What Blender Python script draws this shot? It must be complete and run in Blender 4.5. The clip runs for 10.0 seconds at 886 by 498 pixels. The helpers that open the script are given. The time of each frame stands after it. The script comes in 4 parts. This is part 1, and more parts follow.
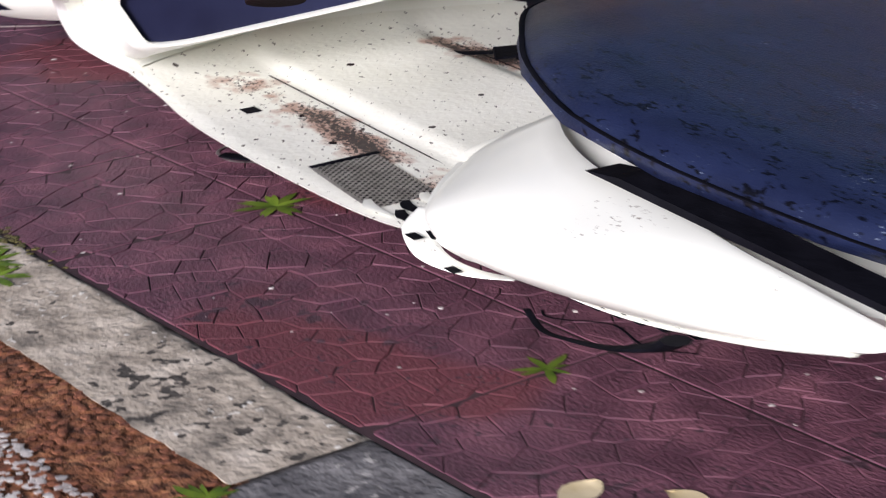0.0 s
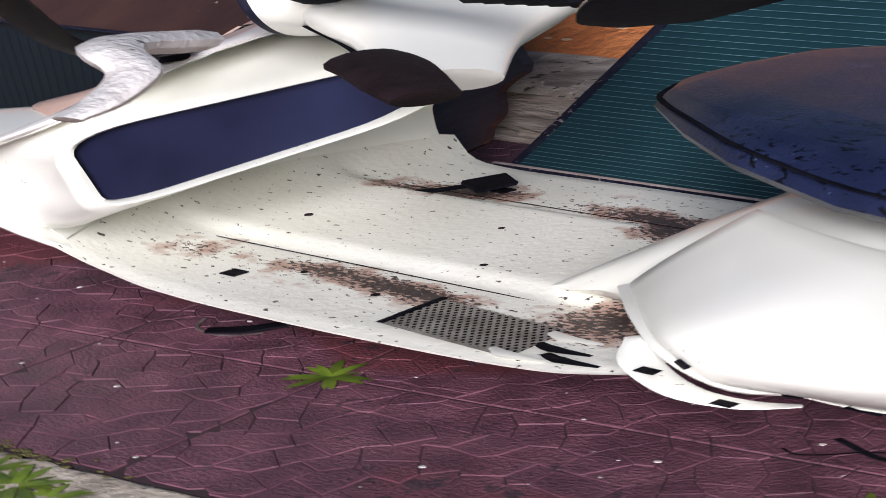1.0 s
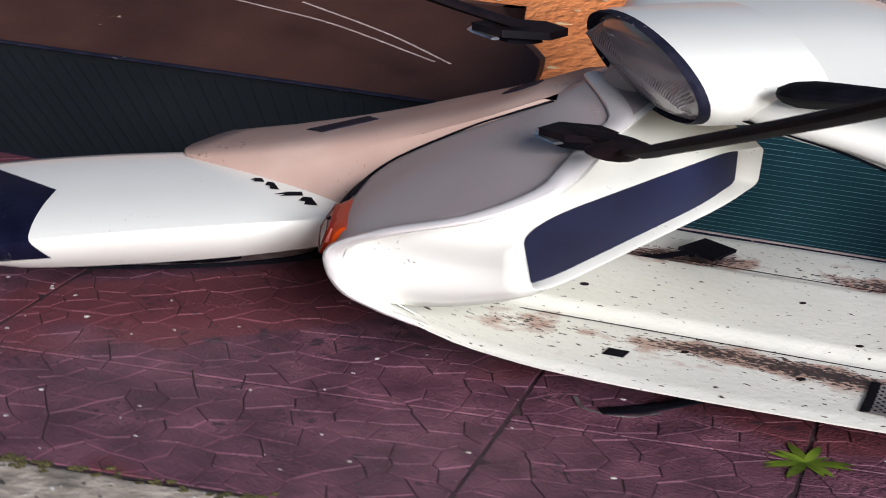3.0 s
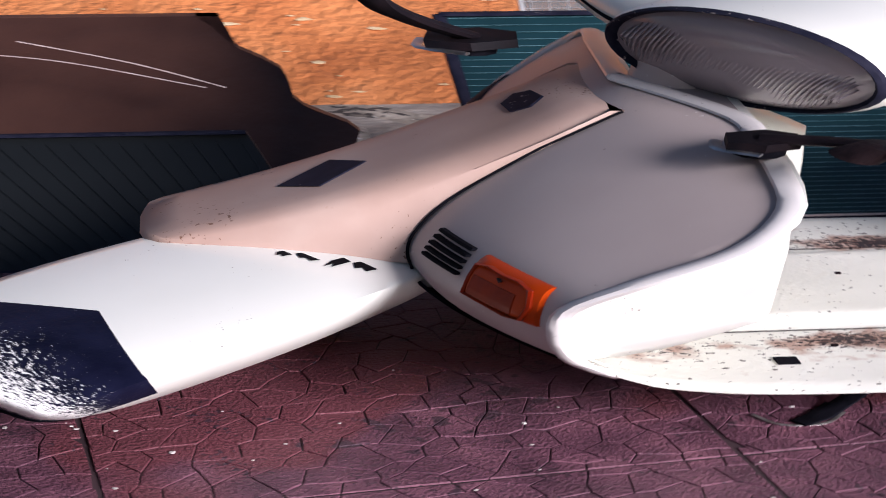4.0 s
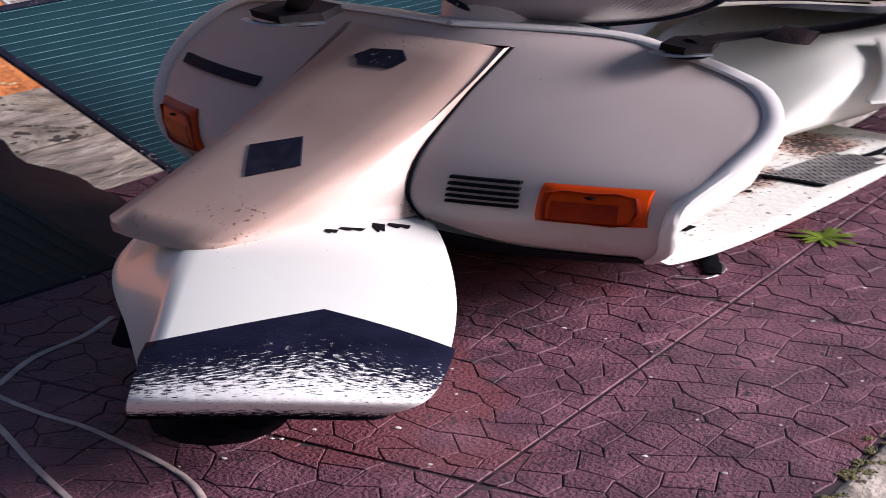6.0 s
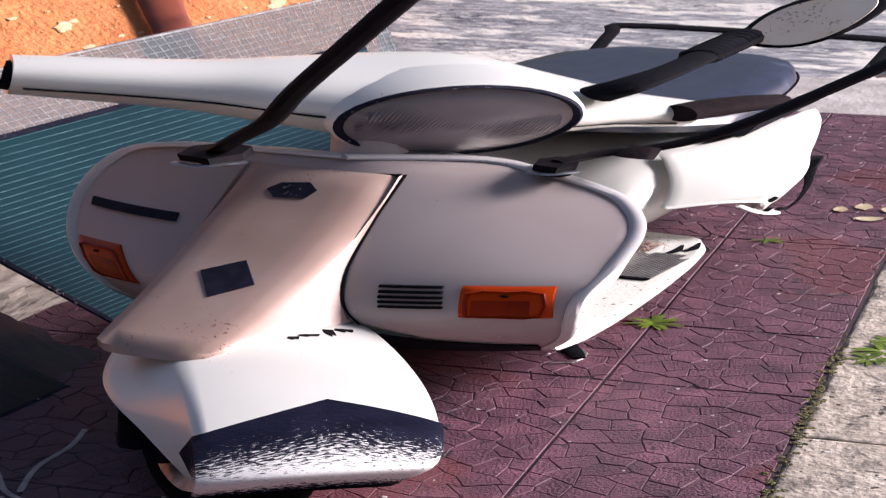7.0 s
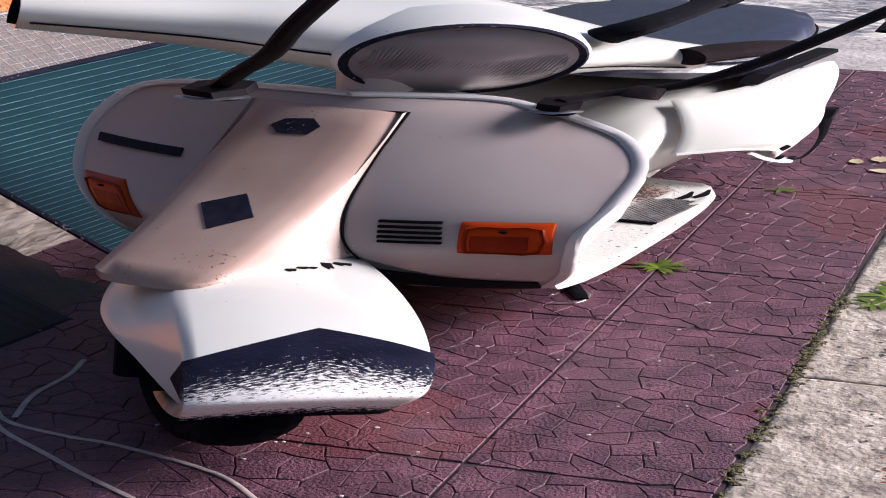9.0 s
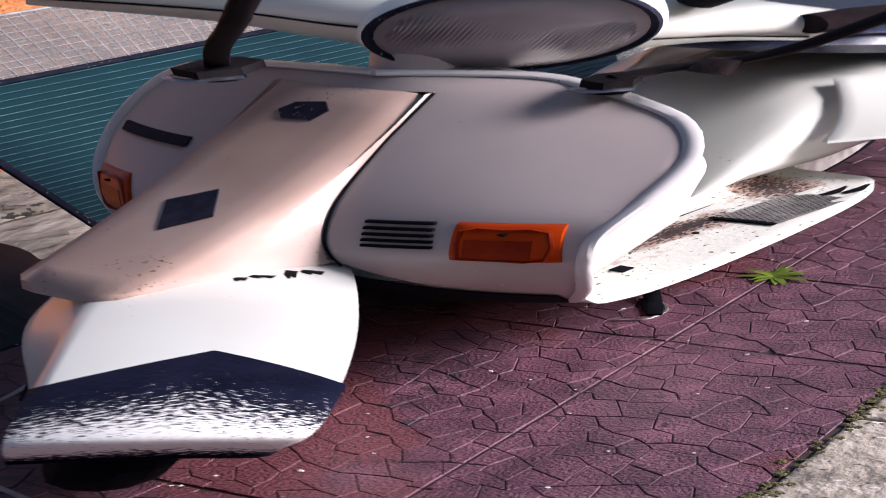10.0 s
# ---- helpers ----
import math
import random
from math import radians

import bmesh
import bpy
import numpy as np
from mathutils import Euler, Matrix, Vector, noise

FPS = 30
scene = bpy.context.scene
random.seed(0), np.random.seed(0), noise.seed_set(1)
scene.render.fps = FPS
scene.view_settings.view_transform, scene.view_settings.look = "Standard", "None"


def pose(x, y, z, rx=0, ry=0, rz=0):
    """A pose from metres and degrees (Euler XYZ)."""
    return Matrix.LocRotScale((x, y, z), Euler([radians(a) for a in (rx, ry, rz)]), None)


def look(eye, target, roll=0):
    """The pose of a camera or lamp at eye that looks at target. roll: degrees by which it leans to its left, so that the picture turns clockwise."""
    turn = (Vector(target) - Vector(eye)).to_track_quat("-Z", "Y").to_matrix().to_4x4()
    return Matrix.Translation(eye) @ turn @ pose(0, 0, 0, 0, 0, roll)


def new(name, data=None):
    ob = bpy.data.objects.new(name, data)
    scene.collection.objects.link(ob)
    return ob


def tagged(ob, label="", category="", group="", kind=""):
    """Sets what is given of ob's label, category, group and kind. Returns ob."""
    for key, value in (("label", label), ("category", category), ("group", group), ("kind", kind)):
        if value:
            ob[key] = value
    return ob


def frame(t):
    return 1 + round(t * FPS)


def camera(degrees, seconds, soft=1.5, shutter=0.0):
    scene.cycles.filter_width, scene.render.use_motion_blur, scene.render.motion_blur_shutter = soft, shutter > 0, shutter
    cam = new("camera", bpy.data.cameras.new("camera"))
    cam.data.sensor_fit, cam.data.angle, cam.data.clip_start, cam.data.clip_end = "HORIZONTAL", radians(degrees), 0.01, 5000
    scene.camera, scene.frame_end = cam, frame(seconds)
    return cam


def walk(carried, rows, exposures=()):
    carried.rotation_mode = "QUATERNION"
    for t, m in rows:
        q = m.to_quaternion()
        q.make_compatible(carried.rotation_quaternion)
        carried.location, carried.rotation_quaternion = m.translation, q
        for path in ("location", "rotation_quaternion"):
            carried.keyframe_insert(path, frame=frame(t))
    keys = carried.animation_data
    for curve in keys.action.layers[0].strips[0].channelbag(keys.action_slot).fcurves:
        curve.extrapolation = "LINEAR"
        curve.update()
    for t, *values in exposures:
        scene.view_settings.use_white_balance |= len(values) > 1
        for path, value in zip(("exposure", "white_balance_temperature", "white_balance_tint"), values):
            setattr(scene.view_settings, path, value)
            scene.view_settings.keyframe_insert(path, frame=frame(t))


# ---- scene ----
cam = camera(23.71, 10.0, soft=0.75, shutter=0.3)
PATH = [
    (0, (-1.9248, 0.8159, 0.6785), (-0.2540, -0.0606, 0.0150), -2.23),
    (0.5, (-1.5381, 0.9704, 0.5624), (-0.0267, -0.1500, 0.0140), -1.01),
    (1, (-1.3048, 1.0741, 0.5299), (0.0122, -0.1500, 0.0750), -4.12),
    (1.5, (-1.1127, 1.3601, 0.5843), (0.1058, -0.1428, 0.0776), -4.84),
    (2, (-0.9468, 1.5281, 0.6119), (0.1693, -0.0563, 0.1181), 0.24),
    (2.5, (-0.6623, 1.6408, 0.7274), (0.2835, -0.0227, 0.1460), 2.86),
    (3, (-0.3787, 1.7251, 0.6799), (0.3738, -0.0429, 0.1249), 2.89),
    (4.3, (1.0577, 1.6562, 0.6997), (0.4849, -0.1500, 0.1098), 0.66),
    (4.5, (1.2275, 1.6113, 0.7161), (0.4506, -0.1380, 0.1362), 0.81),
    (4.6, (1.3084, 1.5281, 0.6819), (0.4508, -0.1500, 0.1383), 0.91),
    (5, (1.6896, 1.3922, 0.7011), (0.5191, -0.1315, 0.1457), 0.82),
    (5.2, (1.7399, 1.3888, 0.6890), (0.5372, -0.1134, 0.1443), 0.76),
    (6.3, (2.2613, 0.9351, 0.6915), (0.5970, -0.0337, 0.1514), -0.29),
    (6.4, (2.3165, 0.9140, 0.6763), (0.6113, 0.0054, 0.1598), -0.61),
    (6.5, (2.3505, 0.9318, 0.7000), (0.6353, 0.0460, 0.1772), -0.42),
    (7, (2.5673, 0.9522, 0.7514), (0.8219, 0.0923, 0.2887), -0.23),
    (7.5, (2.6400, 0.9419, 0.7351), (0.8626, 0.1255, 0.3177), -0.70),
    (7.8, (2.6566, 0.9562, 0.7418), (0.8820, 0.1364, 0.3189), -0.72),
    (8, (2.6382, 0.9445, 0.7287), (0.8623, 0.1285, 0.3042), -0.51),
    (8.5, (2.6117, 0.9610, 0.7273), (0.8579, 0.1141, 0.2724), 0.08),
    (9, (2.5531, 1.0000, 0.7103), (0.8315, 0.1067, 0.2223), 0.23),
    (9.5, (2.4255, 1.0867, 0.7061), (0.7579, 0.0947, 0.2213), -0.10),
    (10, (1.9622, 1.1978, 0.6125), (0.4873, -0.0645, 0.1314), -2.72),
]
walk(cam, [(t, look(eye, target, roll)) for t, eye, target, roll in PATH], exposures=[(0.0, 0.6, 6100, 20), (0.5, 0.42, 6100, 20), (1.0, 0.46, 6100, 19), (1.5, 0.53, 6080, 19), (2.0, 0.5, 6080, 18), (3.2, 0.38, 6050, 17), (4.3, 0.88, 6080, 27), (5.2, 0.95, 6100, 28), (7.0, 1.17, 6380, 27), (8.5, 1.12, 6300, 26), (10.0, 1.06, 6180, 25)])

# ---- light: bright overcast afternoon, the light comes low from behind the scooter ----
world = bpy.data.worlds.new("world")
scene.world = world
world.use_nodes = True
wnt = world.node_tree
sky = wnt.nodes.new("ShaderNodeTexSky")
sky.sky_type, sky.sun_disc, sky.sun_elevation, sky.sun_rotation = "NISHITA", False, radians(16), radians(-40)
wnt.links.new(sky.outputs[0], wnt.nodes["Background"].inputs[0])
wnt.nodes["Background"].inputs[1].default_value = 0.039
sun = new("sun", bpy.data.lights.new("sun", "SUN"))
sun.data.energy, sun.data.angle, sun.data.color = 5.0, radians(20), (1.0, 0.97, 0.92)
sun.matrix_world = look((-1.7, 2.0, 0.8), (0, 0, 0))

# ---- the film is squeezed: true shapes are set into the squeezed proportions that it shows ----
FLAT, TAPER, LEAN_X, LEAN_Y = 0.1473, 0.5066, -0.1626, 0.1057


def squeeze(p):
    x, y, z = p
    w = 1 - TAPER * z
    return Vector(((x + LEAN_X * z) / w, (y + LEAN_Y * z) / w, FLAT * z / w))


# ---- materials ----
def surface(name, cols, scale=20.0, detail=6.0, rough=(0.4, 0.6), bump=0.0, bscale=None, metal=0.0, coat=0.0, spots=None, tint=0.0, stretch=(1, 1, 1), spec=0.5):
    """Base colour from noise through a ramp of (place, colour); spots: (scale, threshold, colour, width of the patches they gather in)."""
    m = bpy.data.materials.new(name)
    m.use_nodes = True
    nt = m.node_tree
    N, L = nt.nodes, nt.links
    b = N["Principled BSDF"]
    tc = N.new("ShaderNodeNewGeometry")
    mp = N.new("ShaderNodeMapping")
    mp.inputs["Scale"].default_value = stretch
    L.new(tc.outputs["Position"], mp.inputs[0])
    n1 = N.new("ShaderNodeTexNoise")
    n1.inputs["Scale"].default_value, n1.inputs["Detail"].default_value = scale, detail
    L.new(mp.outputs[0], n1.inputs["Vector"])
    r = N.new("ShaderNodeValToRGB")
    els = r.color_ramp.elements
    els[0].position, els[0].color = cols[0][0], (*cols[0][1], 1)
    els[1].position, els[1].color = cols[-1][0], (*cols[-1][1], 1)
    for p, c in cols[1:-1]:
        e = els.new(p)
        e.color = (*c, 1)
    L.new(n1.outputs[0], r.inputs[0])
    col = r.outputs[0]
    if tint:
        oi = N.new("ShaderNodeObjectInfo")
        mr = N.new("ShaderNodeMapRange")
        mr.inputs["To Min"].default_value, mr.inputs["To Max"].default_value = 1 - tint, 1 + tint
        L.new(oi.outputs["Random"], mr.inputs[0])
        hs = N.new("ShaderNodeHueSaturation")
        L.new(mr.outputs[0], hs.inputs["Value"])
        L.new(col, hs.inputs["Color"])
        col = hs.outputs[0]
    for sc, th, sp, wide in spots or ():
        n2 = N.new("ShaderNodeTexNoise")
        n2.inputs["Scale"].default_value, n2.inputs["Detail"].default_value = sc, 3
        L.new(mp.outputs[0], n2.inputs["Vector"])
        n3 = N.new("ShaderNodeTexNoise")
        n3.inputs["Scale"].default_value, n3.inputs["Detail"].default_value = wide, 2
        L.new(mp.outputs[0], n3.inputs["Vector"])
        add = N.new("ShaderNodeMath")
        add.operation = "MULTIPLY_ADD"
        add.inputs[1].default_value = 0.6
        L.new(n3.outputs[0], add.inputs[0])
        L.new(n2.outputs[0], add.inputs[2])
        ms = N.new("ShaderNodeMapRange")
        ms.inputs["From Min"].default_value, ms.inputs["From Max"].default_value = th, th + 0.05
        L.new(add.outputs[0], ms.inputs[0])
        mx = N.new("ShaderNodeMix")
        mx.data_type = "RGBA"
        L.new(ms.outputs[0], mx.inputs["Factor"])
        L.new(col, mx.inputs["A"])
        mx.inputs["B"].default_value = (*sp, 1)
        col = mx.outputs["Result"]
    L.new(col, b.inputs["Base Color"])
    mr2 = N.new("ShaderNodeMapRange")
    mr2.inputs["To Min"].default_value, mr2.inputs["To Max"].default_value = rough
    L.new(n1.outputs[0], mr2.inputs[0])
    L.new(mr2.outputs[0], b.inputs["Roughness"])
    b.inputs["Metallic"].default_value = metal
    b.inputs["Coat Weight"].default_value = coat
    b.inputs["Specular IOR Level"].default_value = spec
    if bump:
        n4 = N.new("ShaderNodeTexNoise")
        n4.inputs["Scale"].default_value, n4.inputs["Detail"].default_value = bscale or scale * 4, 5
        L.new(mp.outputs[0], n4.inputs["Vector"])
        bp = N.new("ShaderNodeBump")
        bp.inputs["Strength"].default_value, bp.inputs["Distance"].default_value = bump, 0.01
        L.new(n4.outputs[0], bp.inputs["Height"])
        L.new(bp.outputs[0], b.inputs["Normal"])
    return m


WHITE = surface("cream_paint", [(0.3, (0.78, 0.79, 0.72)), (0.7, (0.83, 0.84, 0.78))], 6, 4, (0.25, 0.4), coat=0.3, spots=[(230, 1.075, (0.16, 0.12, 0.1), 9)])
TRIMP = surface("rubbed_edge_paint", [(0.3, (0.56, 0.54, 0.53)), (0.7, (0.66, 0.64, 0.62))], 9, 5, (0.3, 0.45), coat=0.2, spots=[(140, 1.05, (0.2, 0.17, 0.15), 7)])
FLOORW = surface("worn_cream_paint", [(0.3, (0.76, 0.76, 0.68)), (0.7, (0.83, 0.83, 0.76))], 8, 6, (0.45, 0.7), bump=0.1, bscale=120)

def grime(m, blobs):
    """Dirt gathered round (x, v, half length, half width, weight) places of the part's own plan: brown stains, fine black specks, sparse dots."""
    nt = m.node_tree
    N, L = nt.nodes, nt.links
    uv = N.new("ShaderNodeUVMap")
    uv.uv_map = "plan"
    total = None
    for x, v, rx, rv, wt in blobs:
        mp = N.new("ShaderNodeMapping")
        mp.vector_type = "TEXTURE"
        mp.inputs["Location"].default_value, mp.inputs["Scale"].default_value = (x, v, 0), (rx, rv, 1)
        L.new(uv.outputs[0], mp.inputs[0])
        g = N.new("ShaderNodeTexGradient")
        g.gradient_type = "SPHERICAL"
        L.new(mp.outputs[0], g.inputs[0])
        mu = N.new("ShaderNodeMath")
        mu.operation = "MULTIPLY_ADD"
        mu.inputs[1].default_value = wt
        L.new(g.outputs[1], mu.inputs[0])
        if total:
            L.new(total, mu.inputs[2])
        else:
            mu.inputs[2].default_value = 0.0
        total = mu.outputs[0]
    b = N["Principled BSDF"]
    for scale, add, th, width, colour, gain in (((28, 34), 0, 0.74, 0.16, (0.48, 0.33, 0.265), 0.85), ((90, 130), 5, 0.80, 0.05, (0.17, 0.085, 0.065), 0.46), ((150, 260), 9, 0.78, 0.04, (0.03, 0.02, 0.02), 0.52), ((110, 170), 3, 0.662, 0.02, (0.05, 0.035, 0.03), 0.14)):
        mp = N.new("ShaderNodeMapping")
        mp.inputs["Scale"].default_value, mp.inputs["Location"].default_value = (scale[0], scale[1], 1), (add, add, add)
        L.new(uv.outputs[0], mp.inputs[0])
        nz = N.new("ShaderNodeTexNoise")
        nz.inputs["Scale"].default_value, nz.inputs["Detail"].default_value = 1.0, 4
        L.new(mp.outputs[0], nz.inputs["Vector"])
        ad = N.new("ShaderNodeMath")
        ad.operation = "MULTIPLY_ADD"
        ad.inputs[1].default_value = gain
        L.new(total, ad.inputs[0])
        L.new(nz.outputs[0], ad.inputs[2])
        st = N.new("ShaderNodeMapRange")
        st.inputs["From Min"].default_value, st.inputs["From Max"].default_value = th, th + width
        L.new(ad.outputs[0], st.inputs[0])
        mx = N.new("ShaderNodeMix")
        mx.data_type = "RGBA"
        old = b.inputs["Base Color"].links[0].from_socket
        L.new(st.outputs[0], mx.inputs["Factor"])
        L.new(old, mx.inputs["A"])
        mx.inputs["B"].default_value = (*colour, 1)
        L.new(mx.outputs["Result"], b.inputs["Base Color"])


grime(FLOORW, [(0.15, 0.12, 0.13, 0.036, 0.66), (0.03, 0.13, 0.1, 0.035, 0.7), (0.31, 0.13, 0.08, 0.05, 0.46), (0.31, -0.11, 0.1, 0.045, 0.75), (0.0, -0.09, 0.05, 0.05, 0.9), (0.24, -0.14, 0.08, 0.04, 0.7), (0.04, -0.135, 0.14, 0.035, 0.75),
               (-0.06, -0.05, 0.06, 0.075, 0.8), (-0.13, 0.11, 0.09, 0.1, 0.8), (0.12, 0.16, 0.3, 0.07, 0.2), (0.1, -0.17, 0.3, 0.07, 0.2)])
# nose: cream darkened for shade and warmed for the orange wall's bounce, plus brown specks
NOSE = surface("warm_shaded_cream_paint", [(0.25, (0.31, 0.2, 0.158)), (0.55, (0.41, 0.285, 0.235)), (0.8, (0.51, 0.4, 0.345))], 5, 6, (0.45, 0.6), coat=0.05, spots=[(190, 1.02, (0.16, 0.08, 0.05), 9), (40, 1.08, (0.34, 0.22, 0.16), 4)])
# cream paint with the shade of the scooter's front mixed in as grey
SHIELD = surface("shaded_cream_paint", [(0.3, (0.37, 0.31, 0.295)), (0.7, (0.44, 0.38, 0.365))], 4, 4, (0.4, 0.55), coat=0.1, spots=[(110, 1.1, (0.12, 0.1, 0.09), 5), (160, 1.06, (0.55, 0.52, 0.5), 7)])
NAVY = surface("navy_vinyl", [(0.3, (0.006, 0.0085, 0.028)), (0.7, (0.012, 0.018, 0.054))], 14, 6, (0.3, 0.44), bump=0.12, bscale=300, spots=[(150, 0.905, (0.001, 0.001, 0.004), 40), (260, 1.04, (0.16, 0.2, 0.28), 14)], stretch=(0.8, 2.0, 1), spec=0.4)
LINING = surface("navy_plastic", [(0.3, (0.005, 0.006, 0.022)), (0.7, (0.012, 0.015, 0.045))], 10, 5, (0.35, 0.55), spots=[(110, 1.12, (0.5, 0.5, 0.5), 6)], spec=0.2)
PEEL = surface("peeling_navy_paint", [(0.3, (0.002, 0.0025, 0.012)), (0.7, (0.006, 0.007, 0.024))], 30, 8, (0.5, 0.7), bump=0.08, bscale=140, spec=0.12)
BLACK = surface("black_rubber", [(0.3, (0.002, 0.002, 0.004)), (0.7, (0.006, 0.006, 0.01))], 40, 5, (0.7, 0.9), bump=0.1, spec=0.06)
TUBE = surface("black_enamel", [(0.3, (0.003, 0.003, 0.005)), (0.7, (0.011, 0.007, 0.009))], 30, 5, (0.55, 0.75), spec=0.08)
GRIP = surface("brown_black_rubber", [(0.3, (0.008, 0.0045, 0.0055)), (0.7, (0.02, 0.011, 0.013))], 60, 5, (0.7, 0.9), bump=0.15, bscale=200, spec=0.1)
CHROME = surface("worn_chrome", [(0.3, (0.5, 0.5, 0.5)), (0.7, (0.75, 0.75, 0.75))], 60, 6, (0.2, 0.45), metal=1.0, spots=[(90, 1.08, (0.2, 0.15, 0.12), 10)])
ALU = surface("dull_aluminium", [(0.3, (0.3, 0.28, 0.27)), (0.7, (0.6, 0.58, 0.56))], 50, 6, (0.35, 0.55), metal=0.9)
AMBER = surface("amber_plastic", [(0.3, (0.4, 0.03, 0.0005)), (0.7, (0.47, 0.05, 0.001))], 12, 4, (0.25, 0.4), spec=0.12)
AMBER_D = surface("dark_amber_plastic", [(0.3, (0.17, 0.01, 0.0005)), (0.7, (0.27, 0.022, 0.001))], 30, 4, (0.3, 0.45), spec=0.12)
BADGE = surface("faded_blue_grey_badge", [(0.3, (0.008, 0.009, 0.02)), (0.7, (0.022, 0.022, 0.038))], 60, 6, (0.6, 0.8), spec=0.06, spots=[(150, 1.0, (0.25, 0.22, 0.22), 9)])
PAVER = surface("maroon_stamped_concrete", [(0.25, (0.053, 0.0185, 0.032)), (0.5, (0.119, 0.043, 0.068)), (0.75, (0.212, 0.082, 0.114))], 17, 15, (0.5, 0.75), bump=0.4, bscale=230, tint=0.08,
                spots=[(2.2, 0.86, (0.13, 0.033, 0.045), 1.1), (150, 1.12, (0.5, 0.42, 0.42), 8), (34, 0.98, (0.05, 0.022, 0.034), 3), (140, 0.95, (0.045, 0.018, 0.03), 12)])
JOINT = surface("dark_joint_grout", [(0.3, (0.022, 0.01, 0.014)), (0.7, (0.05, 0.022, 0.028))], 30, 6, (0.7, 0.9))
KERB = surface("weathered_concrete", [(0.25, (0.09, 0.08, 0.068)), (0.5, (0.42, 0.36, 0.29)), (0.75, (0.7, 0.62, 0.52))], 24, 14, (0.75, 0.95), bump=0.35, bscale=90, spots=[(60, 0.93, (0.06, 0.052, 0.045), 6), (90, 0.98, (0.72, 0.69, 0.63), 9)])
SOIL = surface("rusty_soil", [(0.25, (0.06, 0.022, 0.012)), (0.5, (0.21, 0.075, 0.03)), (0.75, (0.4, 0.19, 0.09))], 34, 9, (0.8, 1.0), bump=1.0, bscale=80)
ASPHALT = surface("wet_asphalt", [(0.3, (0.13, 0.13, 0.145)), (0.5, (0.31, 0.31, 0.325)), (0.7, (0.7, 0.68, 0.65))], 30.0, 15, (0.3, 0.6), bump=0.8, bscale=60, stretch=(1.0, 0.4, 1), spots=[(90, 0.9, (0.72, 0.69, 0.63), 2.5), (9, 0.85, (0.84, 0.8, 0.72), 1.3), (60, 0.94, (0.12, 0.12, 0.13), 4)])
KERBD = surface("dark_patched_concrete", [(0.25, (0.04, 0.038, 0.042)), (0.5, (0.13, 0.125, 0.13)), (0.75, (0.27, 0.26, 0.26))], 20, 14, (0.75, 0.95), bump=0.4, bscale=90, spots=[(80, 0.98, (0.4, 0.38, 0.36), 8)])
DUST = surface("pale_dusty_concrete", [(0.25, (0.3, 0.28, 0.26)), (0.5, (0.48, 0.45, 0.42)), (0.75, (0.66, 0.62, 0.58))], 9, 10, (0.7, 0.95), bump=0.3, bscale=60, spots=[(40, 1.0, (0.16, 0.15, 0.14), 4)])
BROWN = surface("dark_brown_board", [(0.3, (0.034, 0.014, 0.01)), (0.7, (0.062, 0.027, 0.019))], 7, 7, (0.35, 0.55), bump=0.2, spots=[(60, 1.1, (0.25, 0.2, 0.17), 6)], spec=0.3)
ORANGE = surface("orange_render", [(0.25, (0.4, 0.112, 0.027)), (0.5, (0.56, 0.185, 0.052)), (0.75, (0.66, 0.26, 0.09))], 6, 8, (0.8, 0.95), bump=0.9, bscale=60, spots=[(14, 1.06, (0.6, 0.46, 0.33), 3), (30, 1.08, (0.3, 0.08, 0.02), 5)])
FLAKE = surface("pale_plaster", [(0.3, (0.62, 0.42, 0.2)), (0.7, (0.8, 0.62, 0.38))], 60, 6, (0.8, 1.0), bump=0.4)
STONE = surface("mossy_plinth_stone", [(0.25, (0.14, 0.115, 0.1)), (0.5, (0.33, 0.28, 0.24)), (0.75, (0.55, 0.49, 0.43))], 22, 9, (0.8, 1.0), bump=1.0, bscale=40, stretch=(0.5, 1, 5))
FARWALL = surface("flaking_white_wall", [(0.3, (0.2, 0.17, 0.16)), (0.5, (0.34, 0.31, 0.29)), (0.62, (0.62, 0.58, 0.55))], 3.0, 8, (0.8, 1.0), bump=0.4)
PIPE = surface("rust_red_pipe_paint", [(0.3, (0.13, 0.026, 0.013)), (0.7, (0.26, 0.058, 0.026))], 14, 6, (0.5, 0.7))
LEAFG = surface("weed_leaf", [(0.3, (0.05, 0.1, 0.008)), (0.7, (0.16, 0.23, 0.02))], 40, 4, (0.5, 0.7), tint=0.35, spec=0.25)
LEAFY = surface("dry_leaf", [(0.3, (0.42, 0.33, 0.17)), (0.7, (0.66, 0.57, 0.38))], 30, 4, (0.5, 0.7))
MOSS = surface("moss", [(0.3, (0.04, 0.04, 0.01)), (0.7, (0.15, 0.125, 0.03))], 60, 5, (0.8, 1.0), bump=0.8)
PEBBLE = surface("white_gravel", [(0.3, (0.35, 0.31, 0.29)), (0.7, (0.75, 0.71, 0.68))], 40, 4, (0.6, 0.8))
RUSTCHIP = surface("brick_chips", [(0.3, (0.09, 0.026, 0.014)), (0.7, (0.38, 0.14, 0.07))], 90, 4, (0.7, 0.9))
CORD = surface("pale_cord", [(0.3, (0.35, 0.27, 0.25)), (0.7, (0.55, 0.45, 0.42))], 50, 4, (0.6, 0.8))
# the orange wall's reflection is put into the mirror's base colour as pale peach
MIRROR = surface("mirror_glass_painted_reflection", [(0.3, (0.86, 0.68, 0.5)), (0.7, (0.93, 0.84, 0.7))], 10, 3, (0.08, 0.16), metal=0.3, spots=[(160, 1.0, (0.3, 0.27, 0.25), 8)])
